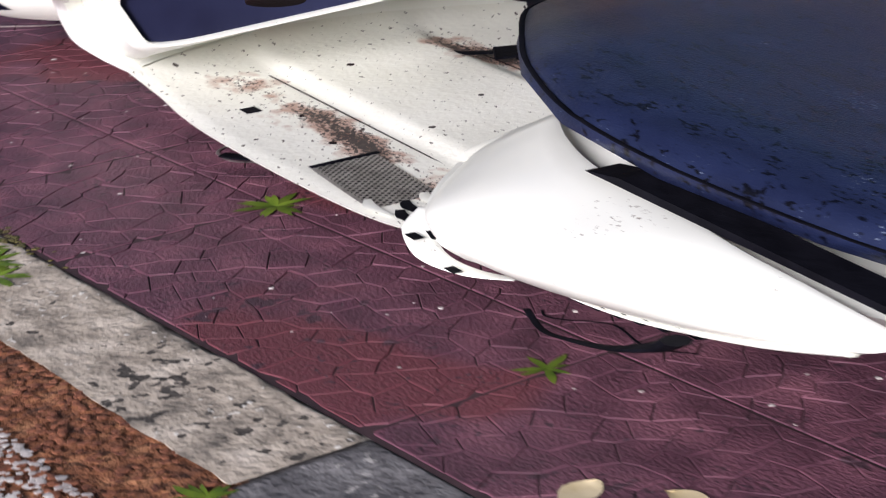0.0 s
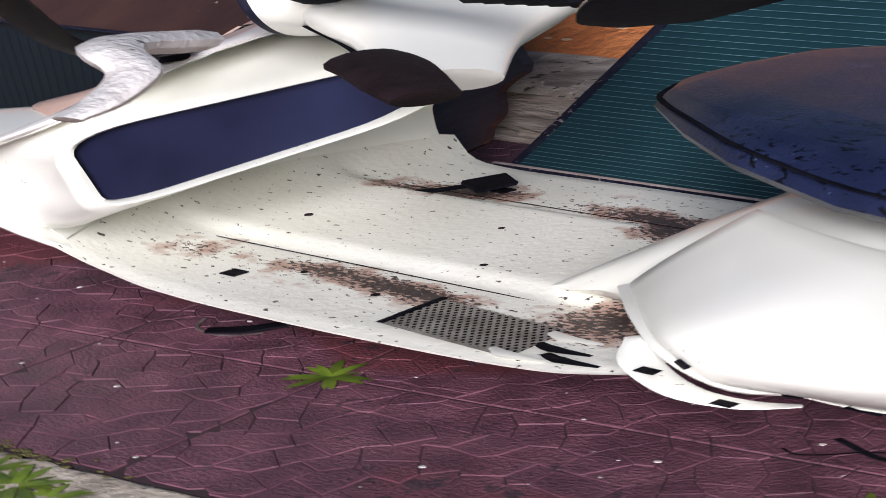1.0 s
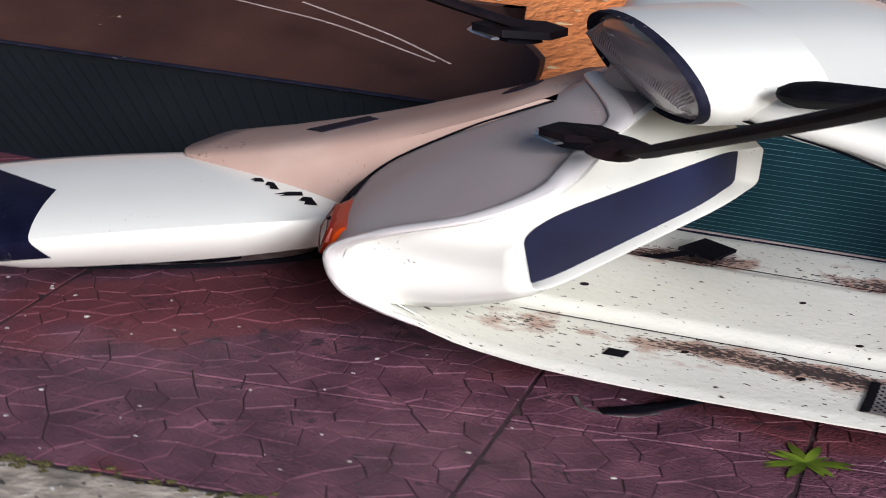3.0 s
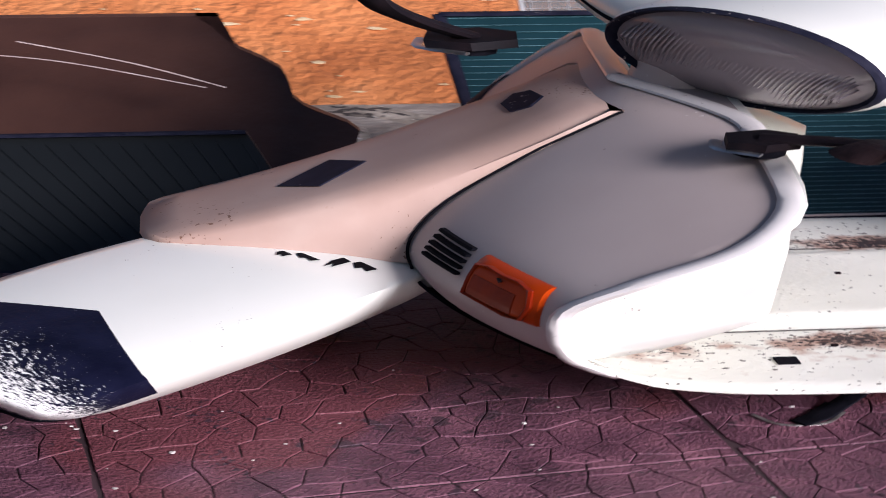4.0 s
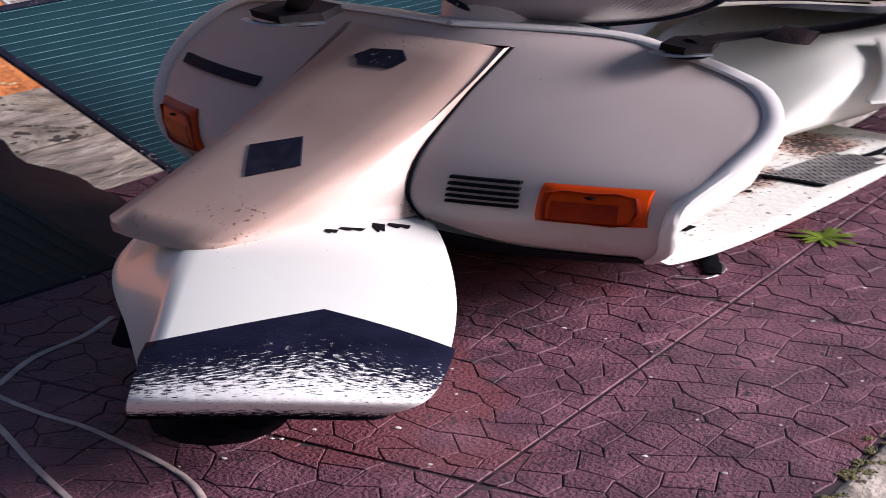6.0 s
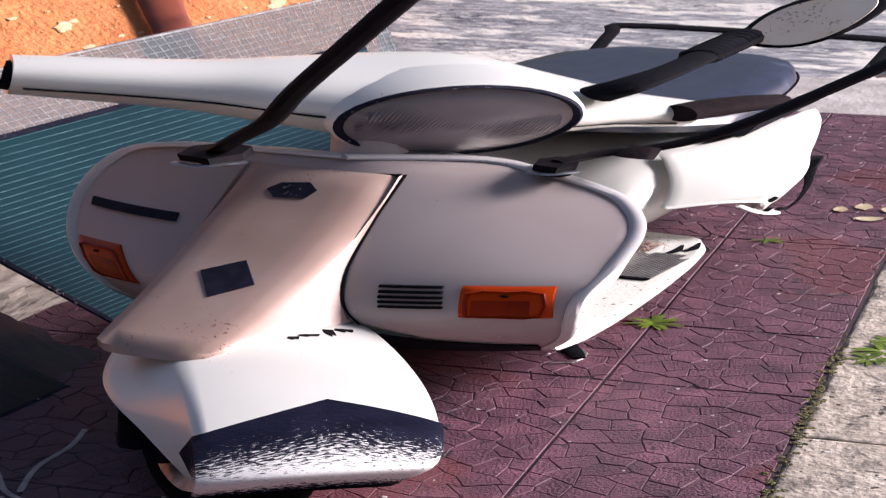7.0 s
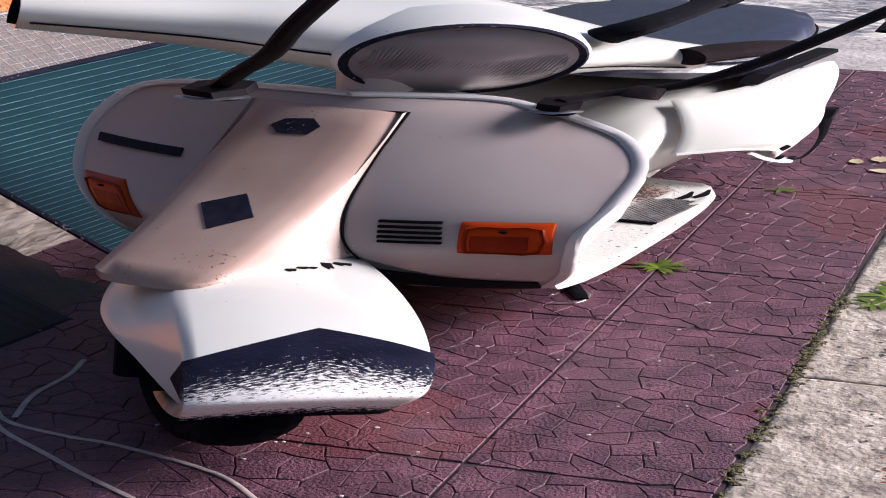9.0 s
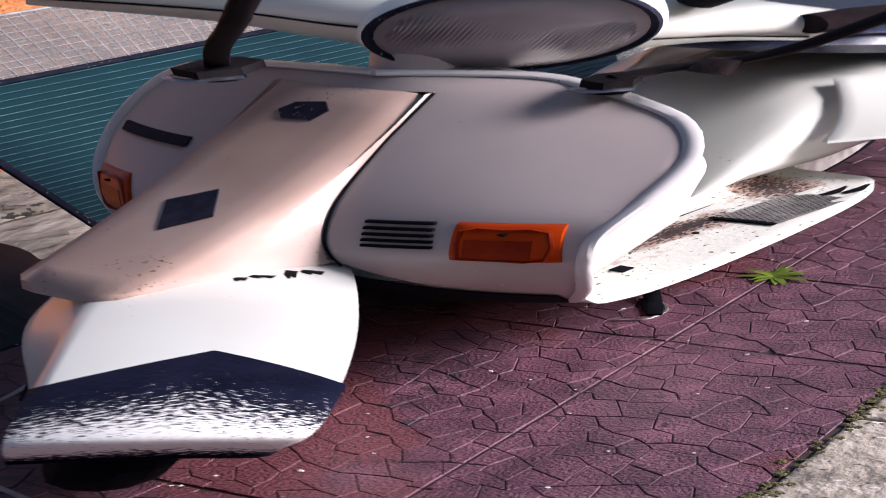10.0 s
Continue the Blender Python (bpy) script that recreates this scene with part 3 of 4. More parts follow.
part("footboard", plan_uv(grid(foot_sheet, 40, 90, (0, 0, -0.012))), FLOORW, scooter, "dirty cream footboard with rust spots")
part("underside", tube([V(-0.2, 0, 0.19), V(0.1, 0, 0.19), V(0.34, 0, 0.22)], [0.06, 0.065, 0.045], 12, 4), BLACK, scooter)
for x, y in ((0.218, -0.083), (0.231, -0.40)):
    part("bolt_hole", block((x - 0.009, y - 0.008, 0.272), (x + 0.009, y + 0.008, 0.277)), BLACK, scooter, "black square hole")
for side, off in ((0.098, 0.275), (-0.122, 0.275)):
    part("tunnel_seam", tube([V(x, side, off) for x in (-0.1, 0.0, 0.1, 0.2, 0.3, 0.36)], 0.0012, 5, 3), GRIP, scooter, "thin dark seam beside the tunnel")
for x, vv, r in ((0.30, 0.02, 0.004), (0.12, -0.03, 0.003), (0.05, 0.06, 0.0035), (0.17, 0.135, 0.003), (-0.03, 0.01, 0.003), (0.07, 0.15, 0.004), (0.25, -0.14, 0.003)):
    part("floor_rivet", tube([V(x, vv, 0.30 if abs(vv) < 0.09 else 0.270), V(x, vv, 0.309 if abs(vv) < 0.09 else 0.277)], r, 8, 1), GRIP, scooter)
mat_at = lambda u, v, up=0.0: Vector((0.016 - 0.134 * u - 0.006 * v, -0.116 + 0.064 * v + 0.008 * u, 0.281 + up))
mat_part = part("floor_mat", grid(mat_at, 2, 2, (0, 0, -0.006)), BLACK, scooter, "grey metal footrest mat with a diamond mesh")
bm = bmesh.new()
for k in range(-7, 18):
    for d in (1, -1):
        ends = []
        for q in range(2):
            uu = (k + (7 * q if d > 0 else 7 * (1 - q))) / 18
            ends.append((uu, q))
        (u0, v0), (u1, v1) = ends
        t0, t1 = 0.0, 1.0
        for lim in (0.0, 1.0):
            if (u0 - lim) * (u1 - lim) < 0:
                tt = (lim - u0) / (u1 - u0)
                if (u0 < lim) == (lim == 0.0):
                    t0 = max(t0, tt)
                else:
                    t1 = min(t1, tt)
        if t1 > t0 and 0 <= (u0 + (u1 - u0) * (t0 + t1) / 2) <= 1:
            tube([mat_at(u0 + (u1 - u0) * t, v0 + (v1 - v0) * t, 0.003) for t in (t0, t1)], 0.0013, 4, 1, bm)
part("mesh_wire", bm, ALU, mat_part, "light worn metal mesh")["kind"] = "stuff"
part("mat_edge", tube([mat_at(0, -0.05, 0.004), mat_at(0, 0.5, 0.006), mat_at(0, 1.05, 0.004)], 0.004, 8, 4), BLACK, mat_part)
part("mat_edge", tube([mat_at(0, 1.02, 0.003), mat_at(0.5, 1.03, 0.003), mat_at(1, 1.02, 0.003)], 0.0022, 6, 4), ALU, mat_part)
for k, (dx, dy) in enumerate(((-0.13, -0.05), (-0.15, -0.075), (-0.14, -0.098), (-0.17, -0.06))):
    part("torn_edge", tube([(dx + 0.03, dy, 0.284), (dx + 0.012, dy + 0.006, 0.288), (dx - 0.02, dy + 0.002, 0.284)], [0.004, 0.006, 0.002], 6, 3, flat=0.4), (WHITE, BLACK)[k % 2], scooter)
part("brake_pedal", loft([[Vector((x, y, z)) for x, y in ((0.262, -0.372), (0.25, -0.414), (0.213, -0.392), (0.222, -0.352))] for z in (0.318, 0.332)]), BLACK, scooter, "black rubber brake pedal")
part("pedal_arm", tube([(0.245, -0.375, 0.32), (0.275, -0.35, 0.30), (0.31, -0.335, 0.285)], 0.007, 8, 4), BLACK, scooter)

# glove box with an open pocket on the inside of the shield
def side_points(a, b, n, bow=None):
    return [(Vector(a).lerp(Vector(b), k / n) if bow is None else bow(k / n)) for k in range(n)]


BOX_Z = (0.43, 0.862)
outer = side_points(None, None, 14, lambda t: shield_v(BOX_Z[0] + (BOX_Z[1] - BOX_Z[0]) * t, shield_l(BOX_Z[0] + (BOX_Z[1] - BOX_Z[0]) * t) * 0.93, -0.009))
outer += side_points(None, None, 14, lambda t: shield_v(0.862 + 0.045 * t, 0.166 - 0.226 * t, -0.009))
outer += side_points(None, None, 14, lambda t: shield_v(0.907 - 0.36 * t, -0.06 - 0.02 * t, -0.009))
outer += side_points(None, None, 14, lambda t: shield_v(0.547 - 0.117 * t, -0.08 + 0.31 * t, -0.009))
corners = [V(0.277, 0.21, 0.575), V(0.284, 0.21, 0.788), V(0.222, 0.01, 0.85), V(0.212, 0.008, 0.725)]
inner = []
for k in range(4):
    a, b, c, d = corners[k - 1], corners[k], corners[(k + 1) % 4], corners[(k + 2) % 4]
    for q in range(14):
        t = q / 14
        p = b.lerp(c, t)
        for e, w, n1, n2 in ((b, max(0.0, 1 - t / 0.24), a, c), (c, max(0.0, 1 - (1 - t) / 0.24), b, d)):
            near_c = (n1 - e).normalized() + (n2 - e).normalized()
            p = p + near_c * 0.013 * w * w
        inner.append(p)
mid_in = sum(inner, Vector()) / len(inner)
rings = []
for q in (0.0, 0.2, 0.4, 0.6, 0.76, 0.88, 0.96):
    rings.append([Vector((o.x + (p.x - 0.004 - o.x) * q ** 0.9, o.y + (p.y + 0.012 * (p.y - mid_in.y) / 0.1 - o.y) * q ** 1.6, o.z + (p.z + 0.012 * (p.z - mid_in.z) / 0.1 - o.z) * q ** 1.6)) for o, p in zip(outer, inner)])
rings.append([p + (p - mid_in) * 0.05 + Vector((-0.007, 0, 0)) for p in inner])
rings.append([p + Vector((-0.004, 0, 0)) for p in inner])
rings.append([p + Vector((0.008, 0, 0)) for p in inner])
glove = part("glove_box", loft(rings, True, False), WHITE, scooter, "cream glove box without its lid", smooth=60)
part("pocket_lining", loft([[p + Vector((0.004, 0, 0)) + (mid_in - p) * 0.01 for p in inner], [p + Vector((0.03, 0, -0.004)) + (mid_in - p) * 0.05 for p in inner], [p + Vector((0.05, 0, -0.006)) + (mid_in - p) * 0.2 for p in inner], [p + Vector((0.052, 0, -0.006)) + (mid_in - p) * 0.9 for p in inner]], True, True), LINING, glove, "dark navy lining of the open pocket", smooth=50)
part("steering_lock", tube([(0.25, -0.078, 0.935), (0.24, -0.076, 0.955)], [0.014, 0.011], 14, 1), GRIP, scooter, "brown steering lock")
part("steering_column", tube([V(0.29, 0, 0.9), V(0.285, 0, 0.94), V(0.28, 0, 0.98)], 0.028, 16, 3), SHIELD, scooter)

# nose cover
nose_f = curve([(0.585, 0.642), (0.61, 0.632), (0.64, 0.592), (0.69, 0.535), (0.75, 0.474), (0.8, 0.430), (0.85, 0.386), (0.905, 0.346)])
nose_w = curve([(0.585, 0.053), (0.64, 0.058), (0.75, 0.061), (0.85, 0.061), (0.905, 0.058)])
nose_b = curve([(0.585, 0.086), (0.64, 0.073), (0.72, 0.065), (0.82, 0.062), (0.905, 0.059)])
rings = []
for k in range(15):
    z = 0.585 + (0.905 - 0.585) * k / 14
    f, w, wb, xb = nose_f(z), nose_w(z), nose_b(z), shield_x(z) - 0.012
    c, r = -0.014, 0.016
    drop = 0.028 * max(0.0, 1 - (z - 0.585) / 0.05)
    half = [(xb, wb, z - drop), (xb + 0.45 * (f - xb), wb * 0.6 + w * 0.4, z - 0.6 * drop), (f - 0.028, w, z), (f - 0.012, w - 0.006, z), (f - 0.003, w - 0.018, z), (f, w - 0.034, z)]
    rings.append([V(x, c + v, zz) for x, v, zz in half] + [V(x, c - v, zz) for x, v, zz in half[::-1]])
nose = part("nose_cover", loft(rings, True, True), NOSE, scooter, "cream nose cover with brown specks, shade and warm bounce painted in", smooth=50)


def on_nose(z, v, out=0.002):
    return V(nose_f(z) + out * 0.7, v - 0.012, z + out * 0.7)


part("maker_badge", loft([[on_nose(0.874 + b * 0.0155, -0.0065 + a * 0.0185, o) for a, b in ((-1, -0.1), (-0.6, 0.7), (0.5, 1), (1, 0.2), (0.75, -0.75), (-0.5, -0.9))] for o in (0.0, 0.0018)]), BADGE, nose, "dark six-sided badge with its lettering worn off", smooth=0)
part("diamond_patch", loft([[on_nose(z, v + 0.012, o) for z, v in ((0.7329, -0.0346), (0.7565, -0.0075), (0.7206, 0.0163), (0.6936, -0.0091))] for o in (0.0, 0.0015)]), BADGE, nose, "dark scraped diamond-shaped patch", smooth=0)
part("nose_seam", tube([shield_v(z, v, 0.002) for z, v in ((0.905, 0.046), (0.86, 0.0475), (0.82, 0.0485), (0.72, 0.052), (0.64, 0.0595), (0.59, 0.068), (0.55, 0.078))], 0.0013, 6, 4), BLACK, nose, "dark seam beside the nose cover")


def bilinear(c, u, v):
    """Corners low-start, low-end, high-start, high-end as (z, v)."""
    lo = [c[0][k] + (c[1][k] - c[0][k]) * u for k in (0, 1)]
    hi = [c[2][k] + (c[3][k] - c[2][k]) * u for k in (0, 1)]
    return [lo[k] + (hi[k] - lo[k]) * v for k in (0, 1)]


for corners in (((0.593, 0.1535), (0.589, 0.22), (0.690, 0.1427), (0.692, 0.2062)), ((0.5735, -0.1484), (0.565, -0.2123), (0.682, -0.1691), (0.669, -0.2314))):
    def lamp_at(u, v, out, corners=corners):
        z, vv = bilinear(corners, u, v)
        return shield_v(z, vv, out)

    bulge = lambda t_: min(1.0, 6 * min(t_, 1 - t_) + 0.35)
    ind = part("front_indicator", grid(lambda u, v: lamp_at(u, v, 0.0015 + 0.0055 * bulge(u) * bulge(v)), 14, 12, (-0.006, 0, 0)), AMBER, scooter, "amber front indicator")
    part("inner_lens", grid(lambda u, v: lamp_at(0.16 + 0.62 * u, 0.14 + 0.5 * v, 0.0078), 3, 3, (-0.004, 0, 0)), AMBER_D, ind, smooth=0)
    part("lens_frame", tube([lamp_at(a, b, 0.0068) for a, b in ((0.1, 0.1), (0.1, 0.86), (0.5, 0.9), (0.9, 0.86), (0.9, 0.1), (0.5, 0.07), (0.1, 0.1))], 0.0022, 6, 2), AMBER_D, ind)
    for k in range(9):
        part("lens_rib", tube([lamp_at(0.2 + 0.07 * k, t_, 0.0066) for t_ in (0.16, 0.62)], 0.0009, 4, 1), AMBER, ind)
    part("lens_screw", tube([lamp_at(0.5, 0.78, 0.006), lamp_at(0.5, 0.78, 0.0085)], 0.004, 8, 1), GRIP, ind)
for k in range(5):
    def slot_at(u, v, k=k):
        z, vv = bilinear(((0.6188, 0.090), (0.622, 0.138), (0.6841, 0.0826), (0.6887, 0.129)), u, 1 - (k + 0.42 * v) / 4.45)
        return shield_v(z, vv, 0.0035)

    part("horn_slot", grid(slot_at, 4, 1, (-0.003, 0, 0)), BLACK, scooter)
part("shield_stripe", grid(lambda u, v: shield_v(0.7755 + 0.0132 * u - 0.018 * v, -0.217 + 0.1045 * u, 0.004), 8, 1, (-0.003, 0, 0)), BADGE, scooter, "dark worn lettering strip, unreadable")

# front wheel and mudguard, turned with the steering
hub = V(0.73, 0, 0.215)
bm = bmesh.new()
rings = []
for k in range(36):
    a = 2 * math.pi * k / 36
    rings.append([hub + Vector((math.cos(a) * (0.168 + 0.044 * math.cos(b)), 0.044 * math.sin(b), math.sin(a) * (0.168 + 0.044 * math.cos(b)))) for b in [2 * math.pi * j / 12 for j in range(12)]])
wheel_t = part("front_tyre", steer(loft(rings + [rings[0]], True, False)), BLACK, scooter, "black tyre")
part("front_rim", steer(tube([hub + Vector((0, -0.04, 0)), hub + Vector((0, 0.04, 0))], 0.13, 24, 1)), ALU, wheel_t)
part("front_hub", steer(tube([hub + Vector((0, -0.06, 0)), hub + Vector((0, 0.06, 0))], 0.05, 16, 1)), BLACK, wheel_t)
part("fork_link", steer(tube([V(0.47, -0.07, 0.6), V(0.6, -0.075, 0.36), V(0.725, -0.07, 0.215)], 0.024, 12, 4)), BLACK, scooter)
fen_z = curve([(0.0, 0.572), (0.2, 0.596), (0.4, 0.603), (0.58, 0.594), (0.74, 0.566), (0.88, 0.515), (1.0, 0.425)])
fen_x = curve([(0.0, 0.46), (0.2, 0.545), (0.4, 0.642), (0.58, 0.727), (0.74, 0.803), (0.88, 0.866), (1.0, 0.892)])
fen_w = curve([(0.0, 0.082), (0.2, 0.096), (0.45, 0.105), (0.7, 0.107), (0.88, 0.103), (1.0, 0.092)])
fen_n = curve([(0.0, 0.09), (0.2, 0.115), (0.35, 0.12), (0.6, 0.095), (0.88, 0.07), (1.0, 0.06)])
fen_low = curve([(0.0, 0.50), (0.2, 0.44), (0.45, 0.385), (0.7, 0.368), (0.88, 0.37), (1.0, 0.385)])


def fender_at(u, v, out=0.0):
    """v from -1 to 1 across; flat on top, rolling down at the sides."""
    x, z, w, lo = fen_x(u), fen_z(u), fen_w(u), fen_low(u)
    a = abs(v)
    s = 1 if v >= 0 else -1
    if a < 0.55:
        q = a / 0.55
        p = V(x, s * w * 0.86 * q, z - 0.028 * q ** 2.2)
        nrm = Vector((0.25, s * 0.4 * q, 1)).normalized()
    else:
        q = (a - 0.55) / 0.45
        wide = w * (0.86 + 0.14 * math.sin(q * math.pi * 0.6)) if s > 0 else w * 0.86 + (fen_n(u) - w * 0.86) * q
        p = V(x - 0.02 * q * u, s * wide, z - 0.028 - (z - 0.028 - lo) * q ** 1.25)
        nrm = Vector((0.2, s, 0.3)).normalized()
    return p + nrm * out


fender = part("front_mudguard", steer(grid(lambda u, v: fender_at(u, 2 * v - 1), 36, 36, (0, 0, -0.003))), WHITE, scooter, "cream front mudguard", smooth=60)


def patch_at(u, v):
    s = (2 * v - 1) * 0.8
    u0 = 0.575 + 0.17 * abs(s) / 0.8
    return fender_at(u0 + (1.0 - u0) * u, s, 0.003)


patch_bm = steer(grid(patch_at, 40, 40))
uvl = patch_bm.loops.layers.uv.new("paint")
patch_bm.verts.index_update()
for f in patch_bm.faces:
    for lp in f.loops:
        lp[uvl].uv = ((lp.vert.index // 41) / 40, (lp.vert.index % 41) / 40)
part("paint_patch", patch_bm, PEEL, fender, "peeling navy paint patch over white primer", smooth=60)
# primer showing where the navy has worn away towards the bottom
nt = PEEL.node_tree
N, L = nt.nodes, nt.links
uvn = N.new("ShaderNodeUVMap")
uvn.uv_map = "paint"
sep = N.new("ShaderNodeSeparateXYZ")
L.new(uvn.outputs[0], sep.inputs[0])
mpn = N.new("ShaderNodeMapping")
mpn.inputs["Scale"].default_value = (60, 34, 1)
mpn.inputs["Rotation"].default_value = (0, 0, 0.5)
L.new(uvn.outputs[0], mpn.inputs[0])
nzp = N.new("ShaderNodeTexNoise")
nzp.inputs["Scale"].default_value, nzp.inputs["Detail"].default_value, nzp.inputs["Roughness"].default_value = 1.0, 10, 0.74
L.new(mpn.outputs[0], nzp.inputs["Vector"])
m1 = N.new("ShaderNodeMapRange")
m1.inputs["From Min"].default_value, m1.inputs["From Max"].default_value = 0.15, 0.72
m1.inputs["To Min"].default_value, m1.inputs["To Max"].default_value = -0.16, 0.12
L.new(sep.outputs[0], m1.inputs[0])
m2 = N.new("ShaderNodeMapRange")
m2.inputs["From Min"].default_value, m2.inputs["From Max"].default_value = 0.82, 1.0
m2.inputs["To Min"].default_value, m2.inputs["To Max"].default_value = 0.0, 0.24
L.new(sep.outputs[0], m2.inputs[0])
low = N.new("ShaderNodeMath")
low.operation = "SUBTRACT"
L.new(m1.outputs[0], low.inputs[0])
L.new(m2.outputs[0], low.inputs[1])
ad = N.new("ShaderNodeMath")
L.new(low.outputs[0], ad.inputs[0])
L.new(nzp.outputs[0], ad.inputs[1])
st = N.new("ShaderNodeMapRange")
st.inputs["From Min"].default_value, st.inputs["From Max"].default_value = 0.49, 0.54
L.new(ad.outputs[0], st.inputs[0])
mxp = N.new("ShaderNodeMix")
mxp.data_type = "RGBA"
old = N["Principled BSDF"].inputs["Base Color"].links[0].from_socket
L.new(st.outputs[0], mxp.inputs["Factor"])
L.new(old, mxp.inputs["A"])
mxp.inputs["B"].default_value = (0.78, 0.78, 0.76, 1)
L.new(mxp.outputs["Result"], N["Principled BSDF"].inputs["Base Color"])
for t_, ln, wd in ((0.0, 0.012, 0.03), (0.28, 0.01, 0.06), (0.66, 0.03, 0.03), (0.98, 0.016, 0.06)):
    uc, vc = 0.256 - 0.05 * t_, 0.33 * t_
    part("paint_scar", steer(loft([[fender_at(uc + a * ln, vc + b * wd, o_) for a, b in ((-0.6, -0.8), (0.1, -1.0), (0.9, -0.2), (0.3, 0.1), (0.7, 0.7), (-0.5, 1.0))] for o_ in (0.0005, 0.003)])), BLACK, fender, "dark scar in the paint", smooth=0)
part("mudguard_edge", steer(tube([fender_at(1.0, v) for v in (-1, -0.8, -0.55, -0.25, 0, 0.25, 0.55, 0.8, 1)], 0.004, 8, 3)), BLACK, fender, "dark worn front edge")
part("red_scrap", steer(loft([[V(0.47 + a * 0.012, 0.075 + b * 0.02, 0.575 + c_) for a, b in ((-1, -1), (1, -1), (1, 1), (-1, 1))] for c_ in (-0.05, 0.0)])), RED, fender)

# headset with headlamp
rad_z = curve([(-0.26, 0.032), (-0.15, 0.044), (-0.09, 0.058), (0.0, 0.078), (0.09, 0.052), (0.15, 0.034), (0.215, 0.026)])
rad_x = curve([(-0.26, 0.026), (-0.15, 0.036), (-0.09, 0.062), (0.0, 0.082), (0.09, 0.062), (0.15, 0.036), (0.215, 0.024)])
rings = []
for k in range(33):
    v = -0.254 + 0.469 * k / 32
    x0 = 0.30 - 0.35 * v * v
    zc = 1.045 - 0.2 * v * v
    rings.append([V(x0 + rad_x(v) * math.copysign(abs(math.cos(a)) ** 0.8, math.cos(a)), v, zc + rad_z(v) * math.sin(a)) for a in [2 * math.pi * j / 20 for j in range(20)]])
headset = part("headset", steer_bar(loft(rings)), WHITE, scooter, "cream handlebar cowling", smooth=50)
part("headset_seam", steer_bar(tube([V(0.30 - 0.35 * v * v + rad_x(v) * 0.99 + 0.0006, v, 1.036 - 0.2 * v * v) for v in (-0.247, -0.2, -0.14, -0.09, -0.072)], 0.0018, 5, 4)), BLACK, headset)
part("headset_seam", steer_bar(tube([V(0.30 - 0.35 * v * v + rad_x(v) * 0.99 + 0.0006, v, 1.036 - 0.2 * v * v) for v in (0.072, 0.09, 0.14, 0.2)], 0.0016, 5, 4)), BLACK, headset)
lamp_c, lamp_n = V(0.372, 0.006, 1.046), Vector((1, 0, -0.05)).normalized()
ly, lz = Vector((0, 1, 0)), Vector((0.05, 0, 1)).normalized()
circ = lambda r, d, m=40: [lamp_c + lamp_n * d + (ly * math.cos(2 * math.pi * j / m) + lz * math.sin(2 * math.pi * j / m)) * r for j in range(m)]
part("headlamp_shell", steer_bar(loft([circ(0.082, -0.05), circ(0.083, -0.02), circ(0.0815, 0.002), circ(0.079, 0.006)], True, False)), WHITE, headset, "cream headlamp surround")
lamp = part("headlamp_rim", steer_bar(loft([circ(0.0792, 0.005), circ(0.0785, 0.009), circ(0.0765, 0.011), circ(0.074, 0.009), circ(0.0695, 0.002)], True, False)), BADGE, headset, "thin dark headlamp rim")
part("headlamp_reflector", steer_bar(loft([circ(0.069, 0.001), circ(0.055, -0.02), circ(0.03, -0.036), circ(0.01, -0.04)], True, True)), CHROME, lamp, "dull silver reflector")
part("headlamp_glass", steer_bar(loft([circ(0.0745, 0.006), circ(0.06, 0.011), circ(0.04, 0.014), circ(0.015, 0.0155)], True, True)), LENS, lamp, "dusty ribbed glass lens")
bm = bmesh.new()
for k in range(-22, 23):
    v = k * 0.0029
    h = math.sqrt(max(0.0, 0.066 ** 2 - v * v))
    if h > 0.01:
        tube([lamp_c + ly * v + lz * (-h) + lamp_n * 0.009, lamp_c + ly * v + lamp_n * 0.0155, lamp_c + ly * v + lz * (h * 0.9) + lamp_n * 0.009], 0.0008, 4, 3, bm)
part("lens_rib", steer_bar(bm), LENS, lamp)["kind"] = "stuff"
part("grip", tube([(0.115, -0.1, 0.955), (0.09, -0.088, 0.957), (0.06, -0.07, 0.957), (0.032, -0.055, 0.953)], [0.018, 0.0185, 0.017, 0.014], 14, 4), GRIP, scooter, "brown-black ribbed rubber grip")
part("lever", tube([(0.09, 0.0, 1.05), (0.075, 0.035, 1.07), (0.06, 0.048, 1.072), (0.042, 0.055, 1.06), (0.03, 0.075, 1.046), (0.024, 0.092, 1.04)], [0.012, 0.011, 0.009, 0.008, 0.007, 0.005], 10, 5), LEVERW, scooter, "flaking white lever")
part("bar_end", steer_bar(tube([V(0.277, -0.249, 1.031), V(0.276, -0.257, 1.031)], [0.026, 0.024], 16, 1)), BLACK, headset, "black open bar end")

# mirror on a stalk
part("mirror_stalk", tube([(0.185, -0.141, 1.02), (0.18, -0.123, 1.04), (0.13, -0.115, 1.05), (0.05, -0.117, 1.055), (-0.02, -0.118, 1.06)], [0.016, 0.014, 0.0115, 0.0115, 0.013], 12, 5), BLACK, scooter, "black mirror stalk")
for k in range(9):
    p = Vector((0.075, -0.117, 1.0535)).lerp(Vector((-0.005, -0.118, 1.058)), k / 8)
    part("stalk_ring", tube([p + Vector((0.006, 0, 0)), p, p - Vector((0.006, 0, 0))], [0.013, 0.0165, 0.013], 10, 1), BLACK, scooter)
mirror_outline = [(-0.012, -0.124, 1.05), (-0.035, -0.118, 1.10), (-0.045, -0.09, 1.13), (-0.046, -0.058, 1.14), (-0.04, -0.045, 1.125), (-0.025, -0.05, 1.085), (-0.012, -0.066, 1.055), (-0.008, -0.09, 1.042)]
